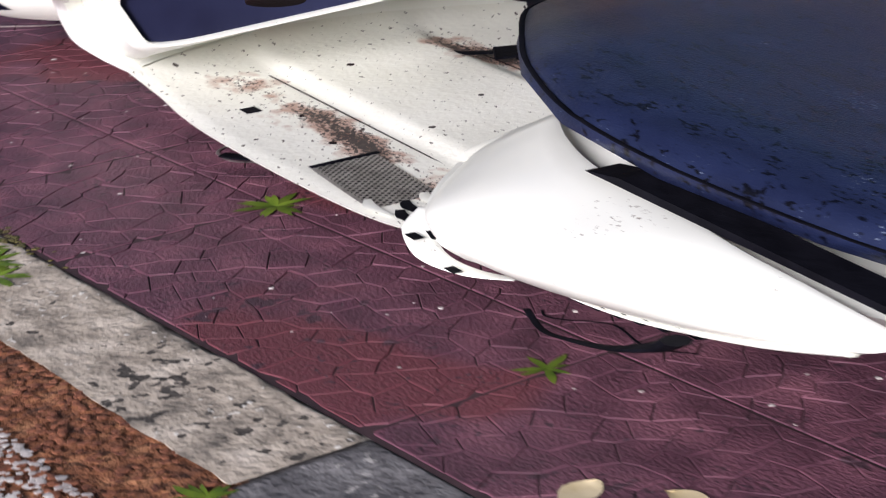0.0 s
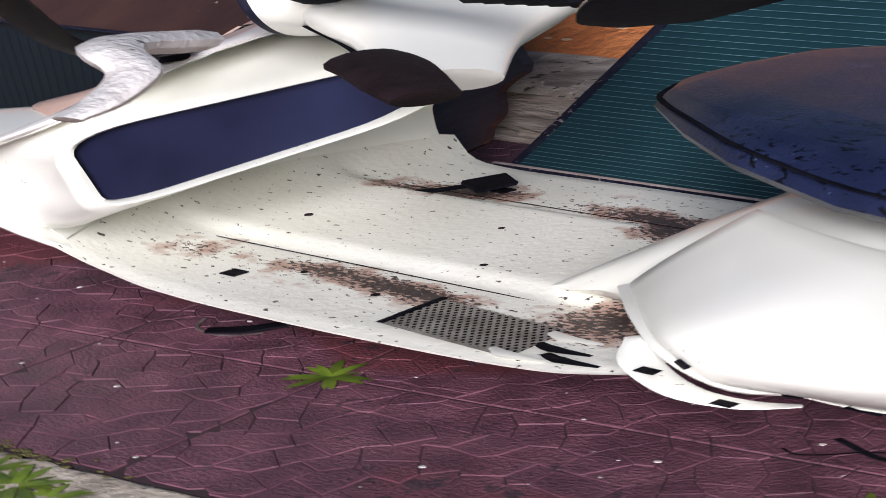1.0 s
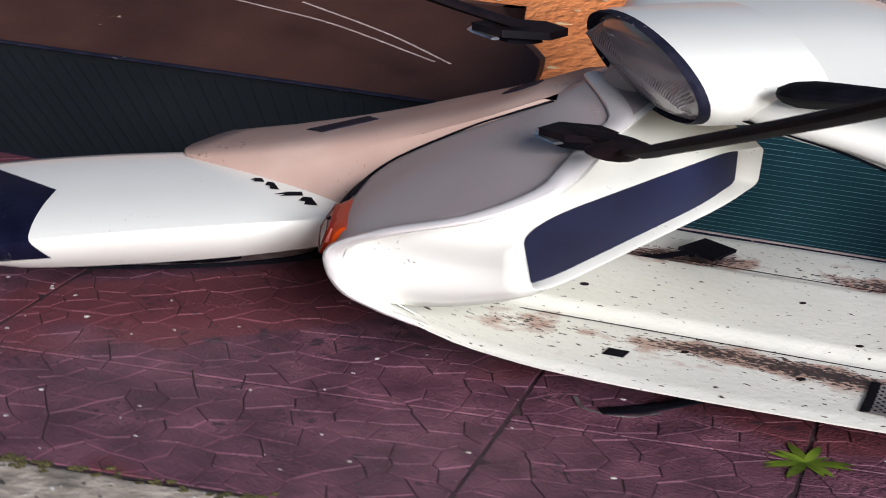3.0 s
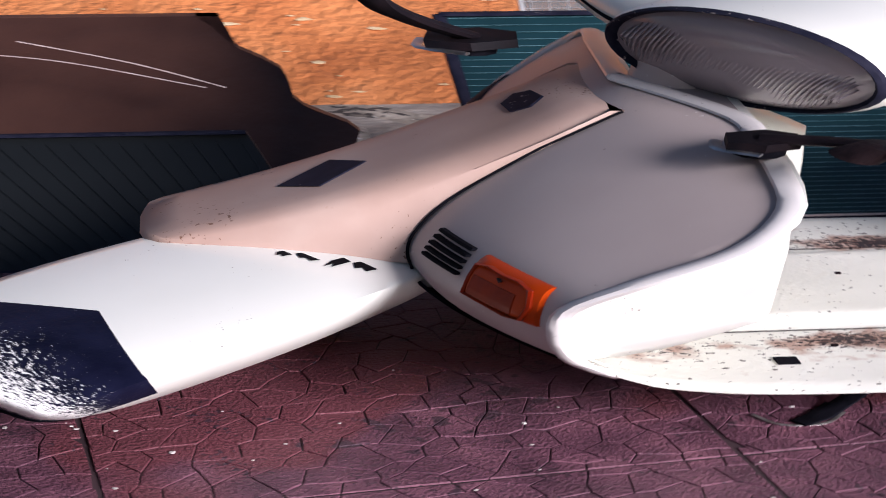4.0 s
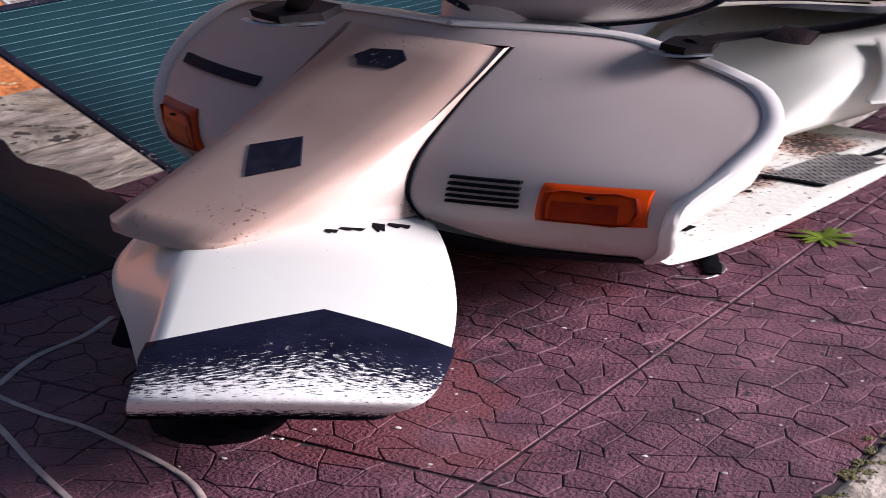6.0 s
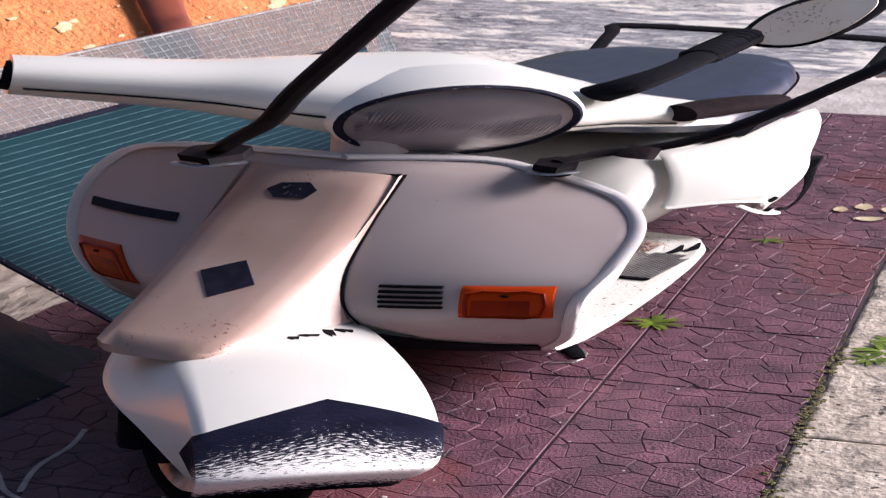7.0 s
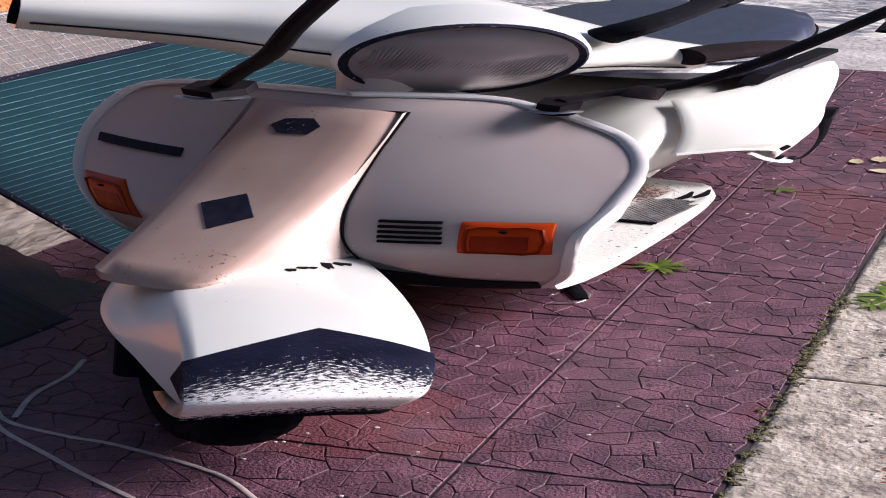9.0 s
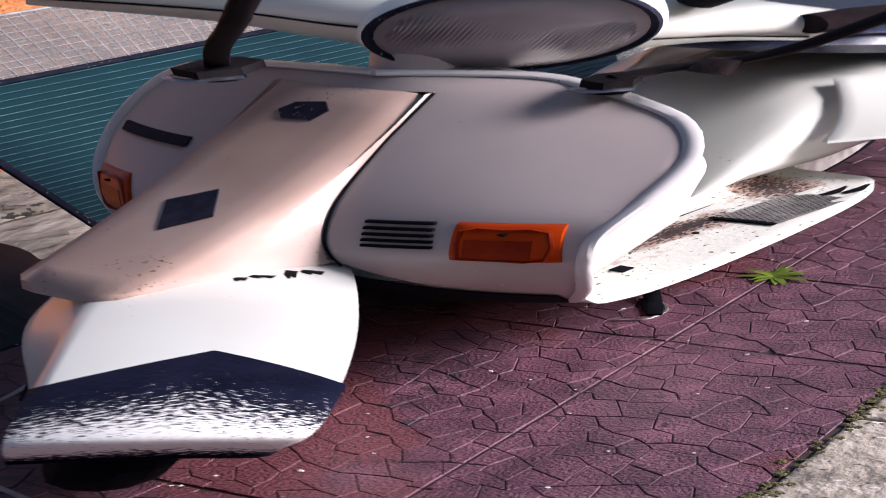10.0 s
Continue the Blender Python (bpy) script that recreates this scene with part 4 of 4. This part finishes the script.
for _ in range(2):
    mirror_outline = [tuple(Vector(a).lerp(Vector(b), q)) for a, b in zip(mirror_outline, mirror_outline[1:] + mirror_outline[:1]) for q in (0.25, 0.75)]
mc = Vector((-0.026, -0.085, 1.09))
mring = lambda k, dx: [mc + (Vector(q) - mc) * k * 1.06 + Vector((dx, 0, 0)) for q in mirror_outline]
head = part("mirror_housing", loft([mring(0.9, 0.004), mring(1.0, 0.0), mring(1.0, -0.012), mring(0.8, -0.03), mring(0.4, -0.04)]), BLACK, scooter, "black mirror housing", smooth=50)
part("mirror_glass", loft([mring(0.86, 0.003), mring(0.85, 0.006)]), MIRROR, head, "mirror glass with water drops, a warm reflection painted in", smooth=0)

# windscreen arms and clamps
for pts in ([(0.28, -0.118, 0.93), (0.25, -0.1, 0.938), (0.232, -0.06, 0.96), (0.21, -0.025, 1.01), (0.152, 0.025, 1.12), (0.125, 0.055, 1.18), (0.1, 0.082, 1.235)], [(0.385, -0.305, 0.967), (0.415, -0.263, 1.023), (0.430, -0.229, 1.071), (0.430, -0.209, 1.122), (0.420, -0.177, 1.199), (0.410, -0.155, 1.254), (0.400, -0.146, 1.283)]):
    pts = [Vector(p) for p in pts]
    arm = part("windscreen_arm", tube(pts, 0.007, 10, 5), TUBE, scooter, "black enamelled windscreen arm")
    b0 = Vector(pts[0])
    big = 1.0 if b0.y > -0.2 else 1.4
    part("clamp", loft([[b0 + Vector((a * 0.018 * big, b * 0.015 * big, c)) for a, b in ((-1, -0.4), (-0.3, -1), (0.8, -0.7), (1, 0.5), (0.1, 1), (-0.9, 0.6))] for c in (-0.012, 0.002)]), TUBE, arm, "dark clamp plate")
    part("clamp_edge", tube([b0 + Vector((a * 0.02 * big, b * 0.017 * big, -0.014)) for a, b in ((0.9, -0.7), (1, 0.2), (0.2, 1))], 0.003, 6, 3), CHROME, arm, "bright worn edge")
    part("clamp_bolt", tube([b0 + Vector((0, 0, -0.026)), b0 + Vector((0, 0, -0.01))], 0.013, 10, 1), BLACK, arm)

# body behind the footboard
rings = []
for x, w, lo, hi in ((-0.03, 0.07, 0.285, 0.30), (-0.055, 0.09, 0.285, 0.45), (-0.085, 0.10, 0.285, 0.62), (-0.11, 0.112, 0.29, 0.70), (-0.2, 0.13, 0.30, 0.71), (-0.35, 0.14, 0.34, 0.70), (-0.48, 0.13, 0.46, 0.68), (-0.55, 0.10, 0.54, 0.66), (-0.58, 0.05, 0.57, 0.64)):
    m = (lo + hi) / 2
    h = (hi - lo) / 2
    rings.append([V(x, w * math.copysign(abs(math.cos(a)) ** 0.6, math.cos(a)), m + h * math.copysign(abs(math.sin(a)) ** 0.7, math.sin(a))) for a in [2 * math.pi * j / 20 for j in range(20)]])
part("frame", loft(rings), WHITE, scooter, "cream frame under the seat", smooth=50)
cowl_tab = [(-0.115, 0.50, 0.135, 0.60, 0.128, 0.70, 0.098), (-0.16, 0.505, 0.178, 0.59, 0.172, 0.705, 0.12), (-0.21, 0.49, 0.212, 0.58, 0.208, 0.705, 0.135), (-0.27, 0.41, 0.218, 0.55, 0.218, 0.705, 0.142), (-0.325, 0.352, 0.185, 0.53, 0.222, 0.705, 0.146),
            (-0.37, 0.37, 0.19, 0.53, 0.21, 0.70, 0.15), (-0.42, 0.42, 0.19, 0.555, 0.194, 0.69, 0.15), (-0.46, 0.475, 0.184, 0.58, 0.182, 0.68, 0.15), (-0.495, 0.545, 0.172, 0.61, 0.168, 0.665, 0.147), (-0.515, 0.60, 0.158, 0.63, 0.156, 0.655, 0.14)]
cols = list(zip(*cowl_tab))
cx = [curve([(i / 9, c) for i, c in enumerate(cc)]) for cc in cols]
for s in (1, -1):
    def cowl_at(u, v, s=s):
        x = cx[0](u)
        zl, vl, zm, vm, zu, vu = (c(u) for c in cx[1:])
        a, b, c = (1 - v) ** 2, 2 * v * (1 - v), v * v
        zq, vq = 2 * zm - (zl + zu) / 2, 2 * vm - (vl + vu) / 2
        return V(x, s * (a * vl + b * vq + c * vu), a * zl + b * zq + c * zu)

    cowl = part("side_cowl", grid(cowl_at, 40, 16, (0, -s * 0.005, 0)), WHITE, scooter, "cream side cowl with chipped lower edge", smooth=60)
    part("cowl_rim", tube([cowl_at(u, 0.0) for u in (0.0, 0.12, 0.25, 0.36, 0.44, 0.52, 0.62, 0.74, 0.88, 1.0)], 0.006, 8, 4), WHITE, cowl)
    if s > 0:
        for u in (0.60, 0.63, 0.67, 0.71, 0.75, 0.80, 0.55):
            part("broken_tab", block(tuple(cowl_at(u, 0.0) + Vector((-0.012, -0.01, -0.016))), tuple(cowl_at(u, 0.0) + Vector((0.012, 0.004, -0.004)))), BLACK, cowl)
        part("cowl_slot", loft([[cowl_at(0.27 + a * 0.012, 0.1 + b * 0.05) + Vector((0, c, 0)) for a, b in ((-1, -1), (1, -1), (1, 1), (-1, 1))] for c in (-0.002, 0.003)]), BLACK, cowl, smooth=0)
        part("cowl_slot", loft([[cowl_at(0.43 + a * 0.012, 0.1 + b * 0.05) + Vector((0, c, 0)) for a, b in ((-1, -1), (1, -1), (1, 1), (-1, 1))] for c in (-0.002, 0.003)]), BLACK, cowl, smooth=0)
lip = part("curled_lip", tube([(-0.185, -0.05, 0.48), (-0.212, -0.03, 0.44), (-0.262, -0.016, 0.40), (-0.305, -0.024, 0.374), (-0.335, -0.045, 0.358)], [0.008, 0.012, 0.011, 0.008, 0.003], 10, 5, flat=0.45), WHITE, scooter, "curled cream lip of the cowl with small holes")
for p in ((-0.225, -0.02, 0.44), (-0.295, -0.016, 0.388)):
    part("lip_hole", block((p[0] - 0.008, p[1] - 0.003, p[2] - 0.002), (p[0] + 0.006, p[1] + 0.004, p[2] + 0.006)), BLACK, lip)
part("badge_strip", loft([[V(x, 0.12 + o_, z) for x, z in ((-0.22, 0.712), (-0.245, 0.734), (-0.48, 0.715), (-0.5, 0.695))] for o_ in (0.0, 0.022)]), BLACK, scooter, "dark trim strip under the seat", smooth=0)
part("tail_hose", tube([(-0.47, -0.05, 0.50), (-0.48, -0.045, 0.44), (-0.475, -0.03, 0.38), (-0.45, -0.02, 0.33), (-0.43, -0.02, 0.29), (-0.39, -0.03, 0.30)], [0.009, 0.009, 0.005, 0.0028, 0.0028, 0.0028], 8, 5), BLACK, scooter, "loose black rubber hose")
hub2 = V(-0.36, 0, 0.212)
rings = []
for k in range(32):
    a = 2 * math.pi * k / 32
    rings.append([hub2 + Vector((math.cos(a) * (0.168 + 0.044 * math.cos(b)), 0.044 * math.sin(b), math.sin(a) * (0.168 + 0.044 * math.cos(b)))) for b in [2 * math.pi * j / 10 for j in range(10)]])
rear = part("rear_tyre", loft(rings + [rings[0]], True, False), BLACK, scooter, "black tyre")
part("rear_rim", tube([hub2 + Vector((0, -0.05, 0)), hub2 + Vector((0, 0.05, 0))], 0.13, 20, 1), ALU, rear)
part("engine", tube([V(-0.12, -0.08, 0.26), V(-0.28, -0.1, 0.27), V(-0.42, -0.09, 0.25)], [0.07, 0.11, 0.1], 12, 3), BLACK, scooter)
stand = part("stand", tube([V(-0.02, 0.06, 0.22), V(0.08, 0.12, 0.12), V(0.165, 0.2, 0.018)], 0.01, 10, 4), BLACK, scooter, "black stand leg")
part("stand_foot", tube([V(0.155, 0.185, 0.022), V(0.172, 0.205, 0.014), V(0.2, 0.225, 0.012)], [0.01, 0.012, 0.009], 10, 4), BLACK, stand)
part("stand_ring", tube([V(0.15, 0.2, 0.006), V(0.175, 0.225, 0.006), V(0.215, 0.225, 0.008), V(0.235, 0.2, 0.012)], 0.0022, 8, 5), ALU, stand)
part("stand", tube([V(-0.02, -0.06, 0.22), V(0.08, -0.12, 0.12), V(0.165, -0.2, 0.018)], 0.01, 10, 4), BLACK, scooter, "black stand leg")

# seat
rings = []
for x, w, lo, hi in ((0.03, 0.03, 0.848, 0.868), (0.014, 0.062, 0.833, 0.88), (-0.03, 0.094, 0.812, 0.886), (-0.08, 0.122, 0.79, 0.88), (-0.16, 0.148, 0.755, 0.862), (-0.26, 0.158, 0.724, 0.845), (-0.38, 0.158, 0.71, 0.83), (-0.48, 0.147, 0.708, 0.82), (-0.55, 0.124, 0.708, 0.806), (-0.58, 0.08, 0.71, 0.78)):
    c = -0.004 + 0.08 * x
    sec_ = [(0.92, lo), (1.0, lo + 0.25 * (hi - lo)), (0.985, lo + 0.55 * (hi - lo)), (0.9, lo + 0.85 * (hi - lo)), (0.65, lo + 0.97 * (hi - lo)), (0.25, hi)]
    rings.append([V(x, c + w * a, z) for a, z in sec_] + [V(x, c - w * a, z) for a, z in sec_[::-1]])
fine = []
for a, b in zip(rings, rings[1:]):
    for k in range(4):
        fine.append([p.lerp(q, k / 4) for p, q in zip(a, b)])
fine.append(rings[-1])
seat = part("seat", loft(fine), NAVY, scooter, "navy vinyl seat beaded with rain", smooth=60)
part("seat_piping", tube([r[2] + Vector((0, 0.001, 0)) for r in rings], 0.0016, 6, 4), BLACK, seat)
part("seat_piping", tube([r[9] - Vector((0, 0.001, 0)) for r in rings], 0.0016, 6, 4), BLACK, seat)
part("rear_rack", tube([V(-0.62, -0.19, 0.72), V(-0.70, -0.2, 0.785), V(-0.73, -0.195, 0.80), V(-0.735, 0.0, 0.80), V(-0.73, 0.13, 0.80), V(-0.70, 0.14, 0.785), V(-0.62, 0.15, 0.72)], 0.0095, 10, 4), TUBE, scooter, "black tubular rear rail")

# ---- loose things on the ground ----
cable = thing("black_cable", (-0.5, -0.1, 0), "black rubber cable lying loose on the pavement", "cable")
part("strand", tube([(-0.41, -0.075, 0.006), (-0.425, -0.07, 0.006), (-0.442, -0.08, 0.006), (-0.476, -0.108, 0.007), (-0.533, -0.104, 0.005), (-0.571, -0.131, 0.005)], 0.0013, 8, 5), BLACK, cable)
def weed(at, n, size, label, seed, cat="weed"):
    rnd = random.Random(seed)
    t = thing("weed", at, label, cat, group="weeds in the joints")
    for k in range(n):
        a = 2 * math.pi * k / n + rnd.uniform(-0.25, 0.25)
        ln = size * rnd.uniform(0.6, 1.1)
        d, sd = Vector((math.cos(a), math.sin(a), 0)), Vector((-math.sin(a), math.cos(a), 0))
        lift = rnd.uniform(0.15, 0.5)
        rows = []
        for j in range(6):
            q = j / 5
            w = ln * 0.12 * math.sin(math.pi * (0.1 + 0.88 * q)) ** 0.8
            c = Vector(at) + d * ln * q + Vector((0, 0, ln * (lift * math.sin(q * 2.2) + 0.04)))
            rows.append([c - sd * w + Vector((0, 0, 0.1 * w)), c, c + sd * w + Vector((0, 0, 0.1 * w))])
        bm = loft(rows, False, False)
        part("leaf", bm, LEAFG, t, smooth=60)
    return t


weed((0.0, 0.0, 0), 12, 0.042, "small green rosette weed growing in the pavement joint", 3)
weed((-0.527, -0.01, 0), 7, 0.032, "small sparse weed in the pavement joint", 5)
weed((0.0, 0.31, 0), 16, 0.05, "leafy green weed beside the kerb", 8)
weed((-0.045, 0.312, 0), 14, 0.046, "leafy green weed beside the kerb", 9)
weed((0.045, 0.306, 0), 11, 0.038, "leafy green weed beside the kerb", 19)
weed((-0.6, 0.325, 0), 14, 0.036, "low yellowish weed in the soil", 10)
weed((-1.99, -0.08, 0), 12, 0.12, "tuft of weed at the pavement's end", 11)
weed((-1.9, 0.12, 0), 10, 0.09, "tuft of weed at the pavement's end", 12)
for i, (x, y, a, s) in enumerate([(-0.775, 0.03, 0.3, 0.05), (-0.765, 0.085, 1.2, 0.06), (-0.79, 0.125, -0.4, 0.055), (-0.75, 0.15, 0.5, 0.05), (-0.69, 0.06, 2.0, 0.05), (-0.74, 0.0, 0.4, 0.04)]):
    x, y, s = x - 0.045, y + 0.03, s * 0.95
    t = thing("fallen_leaf", (x, y, 0), "dry pale yellow fallen leaf on the pavement", "leaf", group="fallen leaves")
    rows = []
    for j in range(7):
        q = j / 6
        w = s * 0.32 * math.sin(math.pi * (0.06 + 0.9 * q))
        c = Vector((x + math.cos(a) * s * (q - 0.5), y + math.sin(a) * s * (q - 0.5), 0.006 + 0.012 * abs(q - 0.5)))
        sd = Vector((-math.sin(a), math.cos(a), 0))
        rows.append([c - sd * w + Vector((0, 0, 0.008)), c, c + sd * w + Vector((0, 0, 0.01))])
    part("blade", loft(rows, False, False), LEAFY, t, smooth=60)
for pts in ([(0.86, -0.42, 0.004), (0.911, -0.363, 0.004), (0.922, -0.28, 0.006), (0.92, -0.212, 0.004), (0.942, -0.082, 0.004), (0.99, 0.0, 0.004)], [(0.92, -0.37, 0.004), (0.943, -0.335, 0.004), (0.975, -0.26, 0.005), (1.004, -0.194, 0.004), (1.04, -0.1, 0.004)], [(0.70, -0.42, 0.004), (0.756, -0.40, 0.004), (0.83, -0.39, 0.005), (0.9, -0.36, 0.004)]):
    t = thing("cord", pts[0], "pale cord lying on the pavement", "cord")
    part("strand", tube(pts, 0.0035, 6, 5), CORD, t)

rnd = random.Random(21)


def scatter(name, count, where, size, material, label, cat):
    bm = bmesh.new()
    for _ in range(count):
        p, q = where()
        s = size * rnd.uniform(0.4, 1.3)
        c = pq(p, q, 0.002)
        a = rnd.uniform(0, 6.3)
        base = [Vector((math.cos(a + k * 1.257) * s * rnd.uniform(0.6, 1.1), math.sin(a + k * 1.257) * s * rnd.uniform(0.6, 1.1), 0)) for k in range(5)]
        lowv = [bm.verts.new(c + b) for b in base]
        topv = [bm.verts.new(c + b * 0.6 + Vector((0, 0, s * rnd.uniform(0.5, 1.0)))) for b in base]
        for k in range(5):
            j = (k + 1) % 5
            bm.faces.new((lowv[k], lowv[j], topv[j], topv[k]))
        bm.faces.new(topv)
    ob = part(name, bm, material, None, "", 0)
    return tagged(ob, label, cat, kind="stuff")


scatter("white_gravel", 900, lambda: (rnd.uniform(-0.5, 0.1), KERB_OUT + 0.085 + abs(rnd.gauss(0.02, 0.07))), 0.005, PEBBLE, "white gravel scattered over the soil", "gravel")
scatter("brick_chips", 5200, lambda: (rnd.uniform(-0.6, 1.6), KERB_OUT + 0.0 + abs(rnd.gauss(0.0, 0.2))), 0.0048, RUSTCHIP, "rust-red brick chips over the soil", "chips")
scatter("pale_crumbs", 150, lambda: (rnd.uniform(-1.7, 1.3), rnd.uniform(-0.35, 0.25)), 0.0032, PEBBLE, "pale crumbs lying on the pavement", "crumbs")
scatter("moss_cushions", 260, lambda: (rnd.choice((0.1, 0.3, 0.42, 0.62, 0.75)) + rnd.gauss(0, 0.045), KERB_IN + rnd.gauss(-0.002, 0.007)), 0.006, MOSS, "yellow-green moss along the kerb joint", "moss")

# ---- stamped paving pieces ----
rnd = random.Random(5)
AW, AH = 0.041, 0.038
LP = {}


def lattice(i, j, k):
    """Shared corner k (0 or 1) of the jittered hexagon net."""
    key = (i, j, k)
    if key not in LP:
        x = AW * (i + 0.5 * (j % 2))
        y = AH * j + (AH * 0.34 if k else -AH * 0.34) + AH * 0.0
        LP[key] = (x + rnd.uniform(-0.0135, 0.0135), y + rnd.uniform(-0.0105, 0.0105))
    return LP[key]


def clip(poly, axis, val, sign):
    out = []
    for a, b in zip(poly, poly[1:] + poly[:1]):
        da, db = sign * (a[axis] - val), sign * (b[axis] - val)
        if da <= 0:
            out.append(a)
        if da * db < 0:
            t = da / (da - db)
            out.append((a[0] + (b[0] - a[0]) * t, a[1] + (b[1] - a[1]) * t))
    return out


P_LINES = [PAVE_END + 0.02, -1.07, -0.53, 0.0, 0.27, 0.81, 1.62]
Q_LINES = [-1.25, 0.0, KERB_IN - 0.008]
cells = []
for i in range(-46, 43):
    for j in range(-35, 11):
        # a hexagon between rows: its corners are the net's
        o = j % 2
        hexa = [lattice(i, j, 1), lattice(i - 1 + o, j + 1, 0), lattice(i - 1 + o, j + 1, 1), lattice(i, j + 2, 0), lattice(i + o, j + 1, 1), lattice(i + o, j + 1, 0)]
        for p0, p1 in zip(P_LINES, P_LINES[1:]):
            if max(h[0] for h in hexa) < p0 or min(h[0] for h in hexa) > p1:
                continue
            for q0, q1 in zip(Q_LINES, Q_LINES[1:]):
                if max(h[1] for h in hexa) < q0 or min(h[1] for h in hexa) > q1:
                    continue
                poly = clip(clip(clip(clip(hexa, 0, p0 + 0.002, -1), 0, p1 - 0.002, 1), 1, q0 + 0.002, -1), 1, q1 - 0.002, 1)
                if len(poly) > 2:
                    area = abs(sum(a[0] * b[1] - a[1] * b[0] for a, b in zip(poly, poly[1:] + poly[:1]))) / 2
                    if area > 0.00012:
                        cells.append(poly)


def piece(poly, bm, centre=None):
    cx_ = sum(p[0] for p in poly) / len(poly)
    cy_ = sum(p[1] for p in poly) / len(poly)
    o = pq(cx_, cy_) if centre else Vector()
    h = rnd.uniform(-0.0003, 0.0004)

    def ring(inset, z):
        out = []
        for x, y in poly:
            d = math.hypot(x - cx_, y - cy_) or 1
            k = max(0.0, 1 - inset / d)
            out.append(bm.verts.new(pq(cx_ + (x - cx_) * k, cy_ + (y - cy_) * k, z) - o))
        return out

    a, b, c = ring(0.0008, -0.0017), ring(0.0011, -0.0003 + h), ring(0.0019, h)
    n_ = len(poly)
    for r0, r1 in ((a, b), (b, c)):
        for k in range(n_):
            j = (k + 1) % n_
            bm.faces.new((r0[k], r0[j], r1[j], r1[k]))
    bm.faces.new(c)
    return o


near = [c for c in cells if -0.1 < sum(p[0] for p in c) / len(c) < 0.88 and sum(p[1] for p in c) / len(c) > -0.22]
near.sort(key=lambda c: -sum(p[1] for p in c) / len(c))
near = near[:300]
chosen = set(map(id, near))
rest = bmesh.new()
for c in cells:
    if id(c) not in chosen:
        piece(c, rest)
rest_ob = part("paving_rest", rest, PAVER, pavement, "maroon stamped paving", 0, true=False)
rest_ob["kind"] = "stuff"
for c in near:
    bm = bmesh.new()
    o = piece(c, bm, True)
    bmesh.ops.recalc_face_normals(bm, faces=bm.faces)
    me = bpy.data.meshes.new("paving_stone")
    bm.to_mesh(me)
    bm.free()
    me.materials.append(PAVER)
    ob = new("paving_stone", me)
    ob.parent = pavement
    ob.location = o
